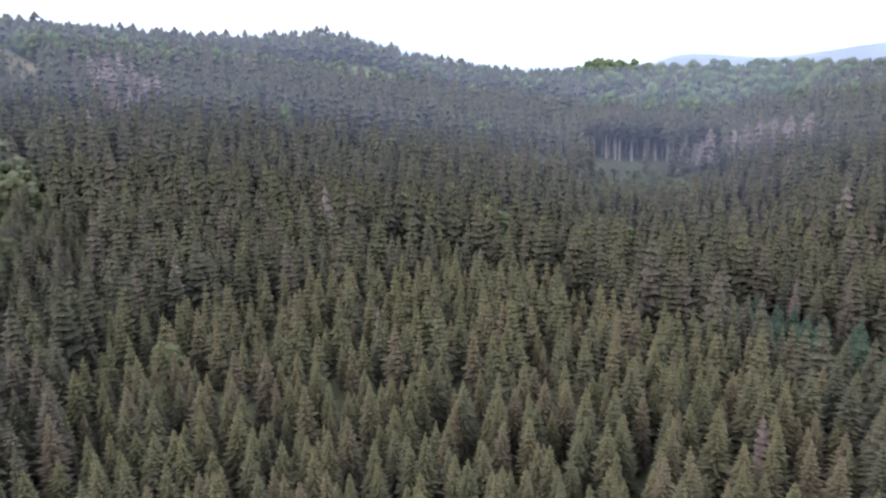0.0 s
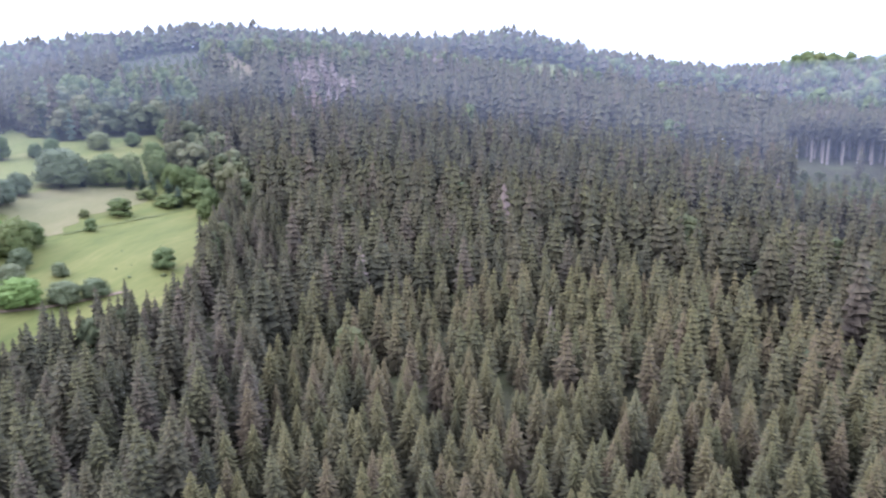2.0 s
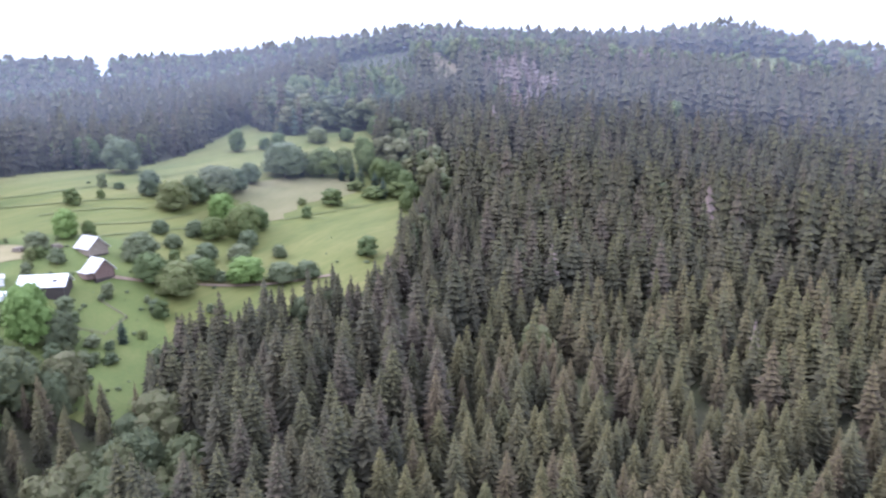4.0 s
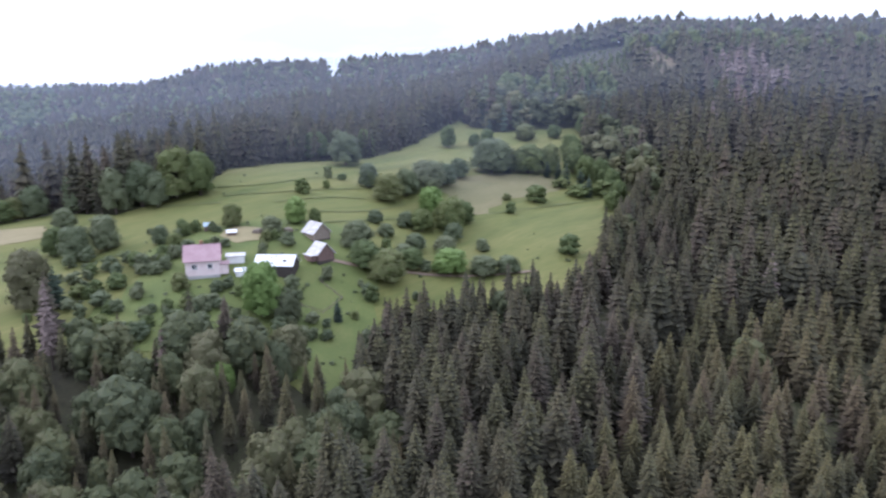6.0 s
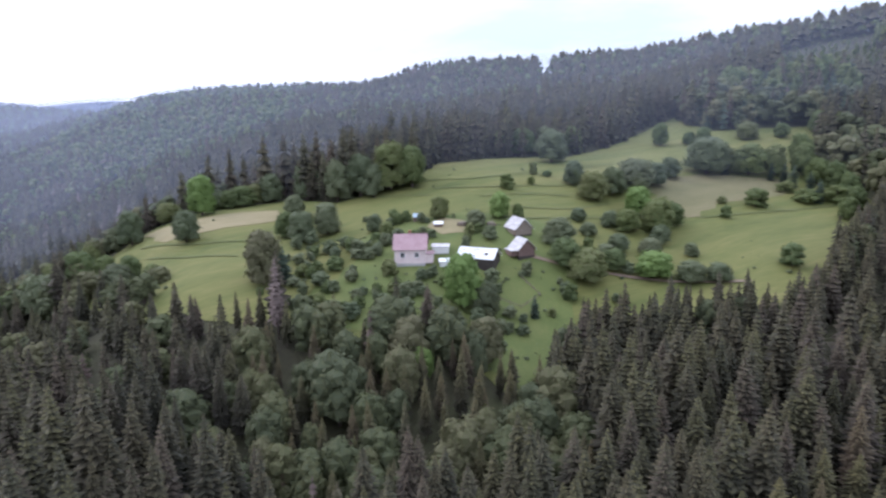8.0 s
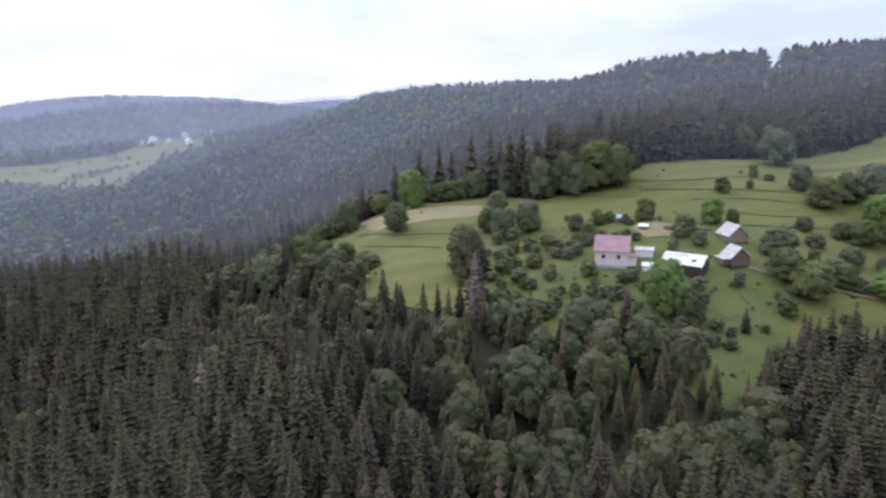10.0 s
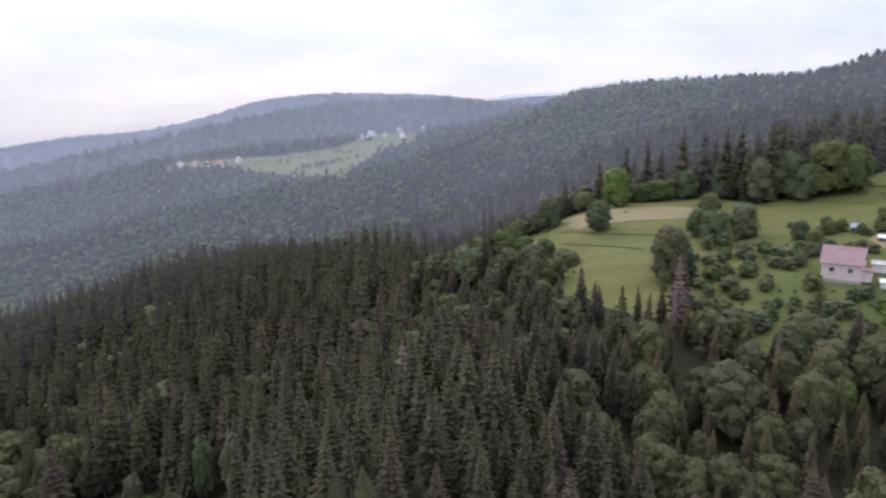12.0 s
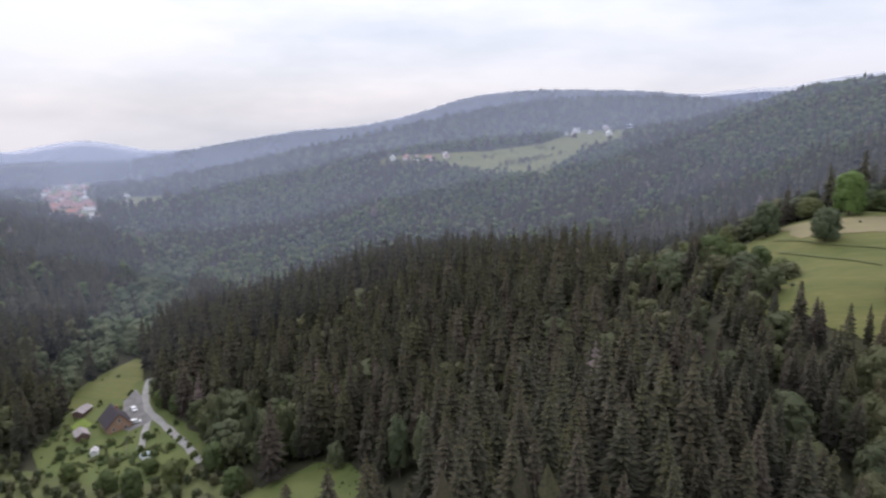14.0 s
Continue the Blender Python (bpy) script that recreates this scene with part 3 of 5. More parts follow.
def plant_all(name, shapes, spots, mats, label, category="forest"):
    """One object with a plant at every spot (x, y, height, width), each turned, leaning and toned by chance."""
    spots = np.asarray(spots, float)
    if len(spots) == 0:
        return None
    z = height(spots[:, 0], spots[:, 1])
    pick = rng.integers(0, len(shapes), len(spots))
    vs, fs, ts, lit_tips, ms, base = [], [], [], [], [], 0
    for k, shape in enumerate(shapes):
        some = np.where(pick == k)[0]
        if len(some) == 0:
            continue
        v, f, lit_tip, m = shape
        a, n = rng.uniform(0, 6.28, len(some)), len(v)
        h, w = spots[some, 2][:, None], spots[some, 3][:, None]
        c, s = np.cos(a)[:, None], np.sin(a)[:, None]
        lean = rng.normal(0, 0.018, (len(some), 2))
        x = w * (c * v[:, 0] - s * v[:, 1]) + lean[:, :1] * h * v[:, 2] + spots[some, 0][:, None]
        y = w * (s * v[:, 0] + c * v[:, 1]) + lean[:, 1:] * h * v[:, 2] + spots[some, 1][:, None]
        vs.append(np.stack([x, y, h * v[:, 2] + z[some][:, None]], -1).reshape(-1, 3))
        fs.append((f[None] + (base + n * np.arange(len(some)))[:, None, None]).reshape(-1, 3))
        ts.append(np.repeat(rng.uniform(0, 1, len(some)), n))
        lit_tips.append(np.tile(lit_tip, len(some)))
        ms.append(np.tile(m, len(some)))
        base += n * len(some)
    me = mesh(name, np.concatenate(vs), np.concatenate(fs), mats, False, np.concatenate(ms), tint=np.concatenate(ts), lit_tip=np.concatenate(lit_tips))
    return tagged(new(name, me), label, category, kind="stuff")


# ---- where what grows ----
def soft_noise(x, y, size, seed=0.0):
    """A smooth pattern from about -1 to 1, with waves of that many metres."""
    u, w = x / size + 11.3 * seed, y / size - 7.1 * seed
    return (np.sin(1.7 * u + 1.3 * np.sin(1.1 * w + seed)) + np.sin(2.3 * w + 1.7 * np.sin(0.9 * u - seed)) + np.sin(1.3 * (u + w) + 2 * seed)) / 3


def jittered(step, near, far, spread=0.42, behind=False):
    """Spots about step metres apart on the land between two distances from the hover point, ahead and to the west of it or behind."""
    n = int(far / step) + 1
    i, j = np.meshgrid(np.arange(-n, n + 1), np.arange(-n, n + 1))
    x = (i + 0.5 * (j % 2) + rng.uniform(-spread, spread, i.shape)) * step
    y = (j * 0.9 + rng.uniform(-spread, spread, i.shape)) * step
    d, b = np.hypot(x, y), np.degrees(np.arctan2(-x, y))
    keep = (d >= near) & (d < far) & (((b > -42) & (b < 156)) != behind)
    return x[keep], y[keep]


def clear_of(x, y):
    ok = np.ones(len(x), bool)
    for spot in OPEN + [GAP, NOTCH]:
        ok &= ~inside(x, y, spot)
    for line, wide in ((ROAD, 4.5), (TRACK, 2.5)):
        for (x0, y0), (x1, y1) in zip(line, line[1:]):
            dx, dy = x1 - x0, y1 - y0
            k = np.clip(((x - x0) * dx + (y - y0) * dy) / (dx * dx + dy * dy), 0, 1)
            ok &= np.hypot(x - x0 - k * dx, y - y0 - k * dy) > wide
    return ok


def out_of_sight(x, y):
    """Whether a crest hides a spot from EYE; woods out of the camera's sight are kept thin."""
    z = height(x, y) + 20
    hid = np.zeros(len(x), bool)
    for k in np.linspace(0.25, 0.97, 22):
        hid |= height(x * k, y * k) + 12 > EYE[2] + (z - EYE[2]) * k
    return hid


ROAD = [(-226, -238), (-216, -231), (-203, -217), (-191, -196), (-180, -177), (-166, -156)]
TRACK = [(-178, 116), (-170, 124), (-162, 138), (-156, 147), (-140, 172)]
POLE_STAND = [(-60, 60), (-72, 120), (-86, 168), (-63, 205), (-39, 216), (-13, 240), (10, 254), (34, 236), (51, 203), (72, 186), (84, 150), (60, 60)]      # younger spruces
TALL_STAND = [(10, 262), (34, 243), (51, 210), (80, 196), (110, 215), (110, 262), (70, 285), (30, 290)]
KNOLL_FRONT = [(60, 285), (70, 360), (118, 340), (158, 384), (165, 330), (130, 270), (112, 264)]
GAP = [(8, 256), (34, 238), (53, 204), (74, 188), (78, 194), (56, 212), (38, 246), (10, 264)]
DECIDUOUS_HILL = [(120, 560), (140, 760), (200, 900), (420, 900), (380, 620), (290, 540), (190, 520)]
KNOLL = [(76, 366), (92, 428), (114, 418), (130, 412), (146, 398), (158, 384), (118, 340)]
FARM_FOOT = [(-92, 80), (-122, 90), (-158, 62), (-190, 32), (-164, 26), (-112, 24)]
MATURE = [(-58, 14), (-110, 22), (-164, 22), (-200, -30), (-262, -44), (-330, -60), (-300, -170), (-222, -205), (-190, -140), (-120, -64), (-58, -40)]     # tall old spruces of the spur
RIM_EAST = [(-117, 166), (-137, 214), (-158, 265), (-128, 264), (-92, 172), (-104, 110), (-118, 80), (-132, 97), (-142, 112), (-134, 127), (-130, 147)]
RIM_WEST = [(-187, 32), (-205, 10), (-219, 12), (-240, -2), (-262, -12), (-262, -44), (-200, -34), (-160, 16)]
YOUNG_DARK = [(82, 222), (100, 234), (110, 206), (122, 185), (106, 159), (91, 166), (86, 200)]
NOTCH = [(-571, 405), (-783, 555), (-794, 540), (-579, 393)]
STEM_STAND = [(84, 440), (99, 434), (114, 427), (130, 421), (146, 408), (172, 432), (150, 470), (110, 480)]
RED_PATCH = [(146, 404), (176, 396), (215, 402), (205, 432), (168, 430)]
WEST_WOOD = [(-300, 46), (-296, 20), (-262, -14), (-280, -60), (-380, -40), (-400, 60), (-330, 110), (-300, 90)]
DEAD_PATCH = [(-262, 500), (-236, 530), (-172, 456), (-192, 410)]
LIGHT_YOUNG = [(-283, 448), (-330, 415), (-417, 524), (-358, 566)]
YOUNG_SLOPE = [(-346, 398), (-300, 450), (-240, 368), (-230, 305), (-259, 287), (-300, 300)]
HEDGE = [(-206, 289), (-225, 340), (-166, 290), (-146, 250), (-165, 262)]
MIXED_RIM = [(-122, 86), (-100, 70), (-105, 30), (-130, -10), (-190, -20), (-262, -14), (-205, 10), (-187, 32), (-158, 62)]
STREAM = [(-222, -292), (-285, -338), (-360, -398), (-430, -452), (-505, -500), (-535, -550), (-575, -632), (-630, -712), (-672, -690), (-622, -610), (-575, -540), (-528, -455),
          (-440, -405), (-372, -352), (-296, -300), (-262, -272), (-240, -272)]
YARD_FRONT = [(-160, -236), (-150, -215), (-148, -178), (-154, -158), (-168, -158), (-150, -134), (-122, -120), (-104, -160), (-118, -225), (-136, -246)]
GLADE_FRONT = [(-136, -122), (-122, -90), (-138, -76), (-152, -78), (-146, -62), (-96, -42), (-78, -60), (-100, -125)]
CUT_FRONT = [(-262, 478), (-300, 480), (-316, 502), (-352, 556), (-362, 540), (-310, 455), (-275, 420), (-235, 430)]
FIELD_WEST = [(-196, -254), (-212, -268), (-228, -271), (-250, -268), (-275, -300), (-250, -312), (-222, -300), (-200, -276)]
FRINGE = [(-212, -218), (-198, -190), (-174, -157), (-150, -134), (-148, -121), (-172, -118), (-183, -136), (-188, -160), (-204, -192), (-218, -216)]
VALLEY_WOOD = [(-140, -60), (-200, -90), (-230, -230), (-270, -280), (-420, -460), (-900, -960), (-700, -1000), (-330, -560), (-190, -330), (-120, -160), (-90, -110)]
HILL_WOOD = [(-540, -200), (-700, -60), (-1050, -150), (-1500, -250), (-1500, -800), (-1150, -900), (-830, -760), (-560, -560), (-400, -330), (-450, -240)]
BACK_WOOD = [(-620, 20), (-640, 160), (-1100, 320), (-1300, 60), (-900, -60)]


def sort_spots(x, y, tall):
    """Species and size of each spot: heights, widths and a kind (0 spruce, 1 broadleaf, 2 dead spruce, 3 young spruce, 4 bare-stemmed spruce, 5 spruce of the younger stand, 6 pale broadleaf)."""
    n = len(x)
    kind, chance = np.zeros(n, int), rng.uniform(0, 1, n)
    h = tall * (1 + 0.12 * soft_noise(x, y, 40, 1) + 0.08 * soft_noise(x, y, 130, 4) + np.clip(rng.normal(0, 0.15, n), -0.36, 0.32))
    h = np.where(inside(x, y, POLE_STAND), h * 0.78, h)
    broad = 0.004 + 0.02 * (soft_noise(x, y, 70, 2) > 0.55)
    broad = np.where(np.hypot(x, y) > 580, 0.3, broad)
    broad = np.where(inside(x, y, MATURE), 0.03 + 0.22 * (soft_noise(x, y, 45, 12) > 0.4), broad)
    for spot, share in ((DECIDUOUS_HILL, 0.25), (CUT, 0.7), (BALD, 0.7), (KNOLL, 0.9), (HEDGE, 0.7), (MIXED_RIM, 0.22), (FARM_FOOT, 0.4), (RIM_WEST, 0.22), (VALLEY_WOOD, 0.04), (STREAM, 0.93), (FRINGE, 0.75), (YARD_FRONT, 0.93), (FIELD_WEST, 0.95), (GLADE_FRONT, 0.85), (HAMLET, 0.95), (BACK_WOOD, 0.75), (LIGHT_YOUNG, 0.85), (WEST_WOOD, 0.6), (YOUNG_SLOPE, 0.35)):
        broad = np.where(inside(x, y, spot), share, broad)
    broad = np.where(inside(x, y, HILL_WOOD), np.where(soft_noise(x, y, 120, 6) > -0.1, 0.8, 0.35), broad)
    kind[chance < broad] = 1
    pale = inside(x, y, STREAM) | inside(x, y, FIELD_WEST) | (inside(x, y, HILL_WOOD) & (soft_noise(x, y, 60, 3) > 0.3))
    dead = np.where(inside(x, y, DEAD_PATCH), 0.6, 0.004)
    kind[(kind == 0) & (chance > 1 - dead)] = 2
    young = inside(x, y, YOUNG_DARK) | (inside(x, y, YOUNG_SLOPE) & (chance > 0.5))
    kind[young & (kind == 0)] = 3
    h = np.where(young, h * 0.5, h)
    kind[(kind == 0) & inside(x, y, STEM_STAND)] = 4
    kind[(kind == 0) & inside(x, y, POLE_STAND)] = 5
    kind[(kind == 0) & inside(x, y, RED_PATCH) & (chance > 0.25)] = 2
    h = np.where(kind == 4, 30 + rng.normal(0, 1.5, n), h)
    h = np.where(inside(x, y, KNOLL_FRONT), h * 0.8, h)
    h = np.where(inside(x, y, TALL_STAND) & (kind == 0), h * 1.18, h)
    mature = inside(x, y, MATURE) & (kind == 0)
    h = np.where(mature, h * 1.14, h)
    h = np.where(inside(x, y, MIXED_RIM), h * 0.72, h)
    h = np.where(inside(x, y, FARM_FOOT), 12.5 + rng.normal(0, 1.8, n), h)
    h = np.where(inside(x, y, FRINGE), h * 0.8, h)
    h = np.where(inside(x, y, STREAM), h * 0.85, h)
    h = np.where(inside(x, y, YARD_FRONT), rng.uniform(6, 11, n), h)
    h = np.where(inside(x, y, FIELD_WEST), rng.uniform(7, 13, n), h)
    h = np.where(inside(x, y, GLADE_FRONT), rng.uniform(3, 6, n), h)
    h = np.where(inside(x, y, CUT_FRONT), h * 0.55, h)
    h = np.where(inside(x, y, HAMLET), rng.uniform(5, 9, n), h)
    h = np.where(inside(x, y, CUT) | inside(x, y, BALD), rng.uniform(2.5, 6, n), h)
    h = np.where(inside(x, y, RIM_EAST), 16 + rng.normal(0, 1.3, n), h)
    h = np.where(inside(x, y, RIM_WEST), 13 + rng.normal(0, 1.6, n), h)
    h = np.where(inside(x, y, KNOLL), rng.uniform(4.5, 8, n), h)
    h = np.where(inside(x, y, WEST_WOOD), h * 0.75, h)
    h = np.where(inside(x, y, LIGHT_YOUNG), rng.uniform(3, 6, n), h)
    h = np.where((kind == 1) & ~inside(x, y, DECIDUOUS_HILL) & ~inside(x, y, FARM_FOOT), h * 0.68, h)
    h = np.where(inside(x, y, COTTAGE_FRONT), np.clip(100 - 0.55 * np.hypot(x, y) - height(x, y), 4, h), h)
    w = np.where(kind == 1, h * rng.uniform(0.7, 1.1, n), np.where(kind == 3, h * 0.5, 0.5 + 0.30 * h + rng.normal(0, 0.7, n)))
    kind[(inside(x, y, YARD_FRONT) | inside(x, y, FRINGE)) & (kind == 0)] = 1
    kind[inside(x, y, FARM_FOOT) & (kind == 0)] = 5
    w = np.where(mature, w * 0.86, w)
    w = np.where(inside(x, y, FARM_FOOT), w * 0.78, w)
    kind[pale & (kind == 1)] = 6
    return kind, h, w


TRUNK = trunk_shape(5, 0.95, 0.032)
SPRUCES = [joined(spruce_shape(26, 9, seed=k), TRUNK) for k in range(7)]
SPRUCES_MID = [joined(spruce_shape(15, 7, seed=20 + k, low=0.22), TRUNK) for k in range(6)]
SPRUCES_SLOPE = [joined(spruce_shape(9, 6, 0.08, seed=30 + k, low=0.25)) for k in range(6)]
SPRUCES_FAR = [joined(tier_shape(5, 4, 0.05, seed=40 + k)) for k in range(6)]
SPRUCES_REMOTE = [joined(tier_shape(3, 4, seed=60 + k)) for k in range(4)]
SNAGS = [joined(snag_shape(13, 6, seed=70 + k), TRUNK) for k in range(3)]
SNAGS_FAR = [joined(tier_shape(6, 4, 0.25, seed=75 + k), TRUNK) for k in range(3)]
STEM = trunk_shape(5, 0.6, 0.03)
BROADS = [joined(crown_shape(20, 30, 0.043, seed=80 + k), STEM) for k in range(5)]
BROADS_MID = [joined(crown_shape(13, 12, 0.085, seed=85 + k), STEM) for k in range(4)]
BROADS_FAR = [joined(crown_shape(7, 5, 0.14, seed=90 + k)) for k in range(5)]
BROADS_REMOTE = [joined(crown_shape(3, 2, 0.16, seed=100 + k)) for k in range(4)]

STEMMED = [joined(tuple_shape, trunk_shape(5, 0.95, 0.055)) for tuple_shape in (spruce_shape(8, 6, 0.58, seed=400 + k) for k in range(4))]
SINGLE = SINGLE_POLE = []      # the spruces passed nearest, built one by one further down
for near, far, step, shapes, dead, broads, tall, name in (
        (84, 165, 5.8, SPRUCES, SNAGS, BROADS, 23, "near"),
        (165, 290, 6.7, SPRUCES_MID, SNAGS, BROADS_MID, 22, "middle"),
        (290, 460, 7.0, SPRUCES_SLOPE, SNAGS_FAR, BROADS_FAR, 21, "slope"),
        (460, 650, 7.4, SPRUCES_FAR, SNAGS_FAR, BROADS_FAR, 21, "upper"),
        (650, 1150, 9.0, SPRUCES_REMOTE, SNAGS_FAR, BROADS_REMOTE, 21, "ridge"),
        (1150, 2700, 18.5, SPRUCES_REMOTE, SNAGS_FAR, BROADS_REMOTE, 21, "far")):
    x, y = jittered(step, near, far)
    if near < 200:
        wide_x, wide_y = jittered(6.7, near, far, 0.36)
        old, wide_old = inside(x, y, MATURE), inside(wide_x, wide_y, MATURE)
        x, y = np.r_[x[~old], wide_x[wide_old]], np.r_[y[~old], wide_y[wide_old]]
    keep = clear_of(x, y)
    x, y = x[keep], y[keep]
    if near > 200:
        keep = ~inside(x, y, HAMLET) | (soft_noise(x, y, 30, 5) > 0.22)
        keep &= ~(inside(x, y, CUT) | inside(x, y, BALD)) | (rng.uniform(0, 1, len(x)) < 0.45 + 0.6 * soft_noise(x, y, 12, 8))
        x, y = x[keep], y[keep]
        keep = ~out_of_sight(x, y) | (rng.uniform(0, 1, len(x)) < 0.12)
        x, y = x[keep], y[keep]
    kind, h, w = sort_spots(x, y, tall)
    h = h * (0.88 if near > 500 else 0.94 if near > 400 else 1.0)
    full = (kind == 1) | (kind == 6)
    h = h * np.where(full & (near > 400), 1.25, 1.0)
    w = w * np.where(full, 1.5 if near > 1000 else 1.15 if near > 500 else 1.05, 2.3 if near > 1000 else 1.85 if near > 500 else 1.35 if near > 400 else 1.08 if near > 250 else 1.0)
    rows = np.stack([x, y, h, w], -1)
    spruce, pole = rows[kind == 0], rows[kind == 5]
    if name == "near":
        order = np.argsort(np.hypot(spruce[:, 0], spruce[:, 1]))
        SINGLE, spruce = spruce[order[:150]], spruce[order[150:]]
        order = np.argsort(np.hypot(pole[:, 0], pole[:, 1]))
        SINGLE_POLE, pole = pole[order[:130]], pole[order[130:]]
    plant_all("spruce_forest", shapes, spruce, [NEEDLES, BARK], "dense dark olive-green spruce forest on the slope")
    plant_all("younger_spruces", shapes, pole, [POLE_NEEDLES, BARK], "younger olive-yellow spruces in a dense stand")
    plant_all("bare_stemmed_spruces", STEMMED, rows[kind == 4], [NEEDLES, PALE_BARK], "tall spruces at a stand edge showing bare pale stems")
    plant_all("broadleaf_trees", broads, rows[kind == 1], [LEAVES if near > 400 else DARK_LEAVES, BARK], "green broadleaf trees mixed into the forest", "woodland")
    plant_all("pale_broadleaf_trees", broads, rows[kind == 6], [SALLOW, BARK], "pale grey-green broadleaf trees along the stream and slopes", "woodland")
    plant_all("dead_spruces", dead, rows[kind == 2], [DEAD, BARK], "dead grey-brown spruces standing in the forest", "dead trees")
    plant_all("young_spruces", SPRUCES_MID if near < 250 else SPRUCES_FAR, rows[kind == 3], [YOUNG, BARK], "thicket of young dark green spruces", "thicket")

# close rows of trees along the lower meadow edge
EDGE = [(-158, 265), (-137, 214), (-117, 166), (-120, 154), (-130, 147), (-134, 127), (-142, 112), (-132, 97), (-122, 88)]
edge = np.array([(x0 + (x1 - x0) * k / 12, y0 + (y1 - y0) * k / 12) for (x0, y0), (x1, y1) in zip(EDGE, EDGE[1:]) for k in range(12)])
gone = np.r_[0, np.cumsum(np.hypot(*np.diff(edge, axis=0).T))]
rows = []
for back, tall in ((3.0, 14.0), (6.5, 15.5)):
    at = np.arange(rng.uniform(0, 3), gone[-1], 4.2)
    p = np.stack([np.interp(at, gone, edge[:, 0]), np.interp(at, gone, edge[:, 1])], -1) + rng.normal(0, 0.8, (len(at), 2))
    p *= 1 - back / np.hypot(p[:, 0], p[:, 1])[:, None]
    h = tall + rng.normal(0, 1.5, len(at))
    rows.append(np.c_[p, h, 0.38 * h])
rows = np.concatenate(rows)
leafy = rng.uniform(0, 1, len(rows)) < 0.2
plant_all("spruce_forest", SPRUCES_MID, rows[~leafy], [NEEDLES, BARK], "close row of spruces along the meadow edge")
plant_all("broadleaf_trees", BROADS_MID, rows[leafy] * np.array([1, 1, 0.7, 1.2]), [DARK_LEAVES, BARK], "broadleaf trees along the meadow edge", "woodland")

# the same forest goes on under and behind the hover point
for near, far, step, shapes, behind in ((0, 84, 6.4, SPRUCES_FAR, False), (0, 84, 6.4, SPRUCES_FAR, True), (84, 460, 9.0, SPRUCES_REMOTE, True)):
    x, y = jittered(step, near, far, behind=behind)
    h = 21 * (1 + 0.12 * soft_noise(x, y, 40, 1) + np.clip(rng.normal(0, 0.14, len(x)), -0.3, 0.3))
    plant_all("spruce_forest", shapes, np.stack([x, y, h, 0.6 + 0.32 * h], -1), [NEEDLES, BARK], "dense dark olive-green spruce forest on the slope")


# ---- single trees ----
def tree_kind(name, shapes, crown_mat, label, category="tree", group=""):
    """Ready meshes for a kind of tree; a tree is an Empty with a trunk and a crown."""
    crowns = [mesh("crown", s[0], s[1], [crown_mat], False, tint=np.zeros(len(s[0])), lit_tip=s[2]) for s in shapes]
    tv, tf, _ = trunk_shape(7, 0.9 if "spruce" in name else 0.62, 0.035)
    stem = mesh("trunk", tv, tf, [BARK], True)

    def place(x, y, h, w, text=""):
        ob = new(name)
        ob.matrix_world = pose(x, y, level(x, y), 0, 0, rng.uniform(0, 360)) @ Matrix.Diagonal((w, w, h, 1))
        new("trunk", stem).parent = ob
        new("crown", crowns[int(rng.integers(0, len(crowns)))]).parent = ob
        return tagged(ob, text or label, category, group)
    return place


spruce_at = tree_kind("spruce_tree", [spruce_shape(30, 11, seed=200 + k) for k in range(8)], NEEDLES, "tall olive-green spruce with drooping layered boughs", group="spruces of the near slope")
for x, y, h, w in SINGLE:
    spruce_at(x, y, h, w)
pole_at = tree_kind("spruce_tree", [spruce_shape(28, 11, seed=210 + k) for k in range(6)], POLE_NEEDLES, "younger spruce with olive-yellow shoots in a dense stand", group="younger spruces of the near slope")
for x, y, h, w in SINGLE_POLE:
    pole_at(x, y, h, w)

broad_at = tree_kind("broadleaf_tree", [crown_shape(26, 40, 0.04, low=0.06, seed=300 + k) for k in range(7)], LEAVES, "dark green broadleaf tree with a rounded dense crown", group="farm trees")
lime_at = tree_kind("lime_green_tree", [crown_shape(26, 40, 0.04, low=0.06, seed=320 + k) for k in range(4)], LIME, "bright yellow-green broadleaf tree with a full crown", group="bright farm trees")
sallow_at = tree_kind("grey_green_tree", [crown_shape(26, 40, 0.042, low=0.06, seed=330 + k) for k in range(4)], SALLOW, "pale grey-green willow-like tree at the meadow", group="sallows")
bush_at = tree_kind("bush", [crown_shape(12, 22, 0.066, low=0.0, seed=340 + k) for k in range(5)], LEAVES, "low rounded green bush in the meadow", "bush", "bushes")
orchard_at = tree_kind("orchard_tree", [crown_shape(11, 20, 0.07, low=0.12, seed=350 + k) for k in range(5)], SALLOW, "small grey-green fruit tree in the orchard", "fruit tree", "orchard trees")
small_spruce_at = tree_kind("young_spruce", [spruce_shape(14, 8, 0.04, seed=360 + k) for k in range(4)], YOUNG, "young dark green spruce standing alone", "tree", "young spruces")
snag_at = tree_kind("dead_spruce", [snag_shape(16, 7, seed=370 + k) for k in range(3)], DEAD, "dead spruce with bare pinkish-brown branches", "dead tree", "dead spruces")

dark_at = tree_kind("dark_broadleaf_tree", [crown_shape(26, 40, 0.04, low=0.04, seed=390 + k) for k in range(4)], DARK_LEAVES, "dark olive-green broadleaf tree with a dense full crown", group="dark trees below the farm")

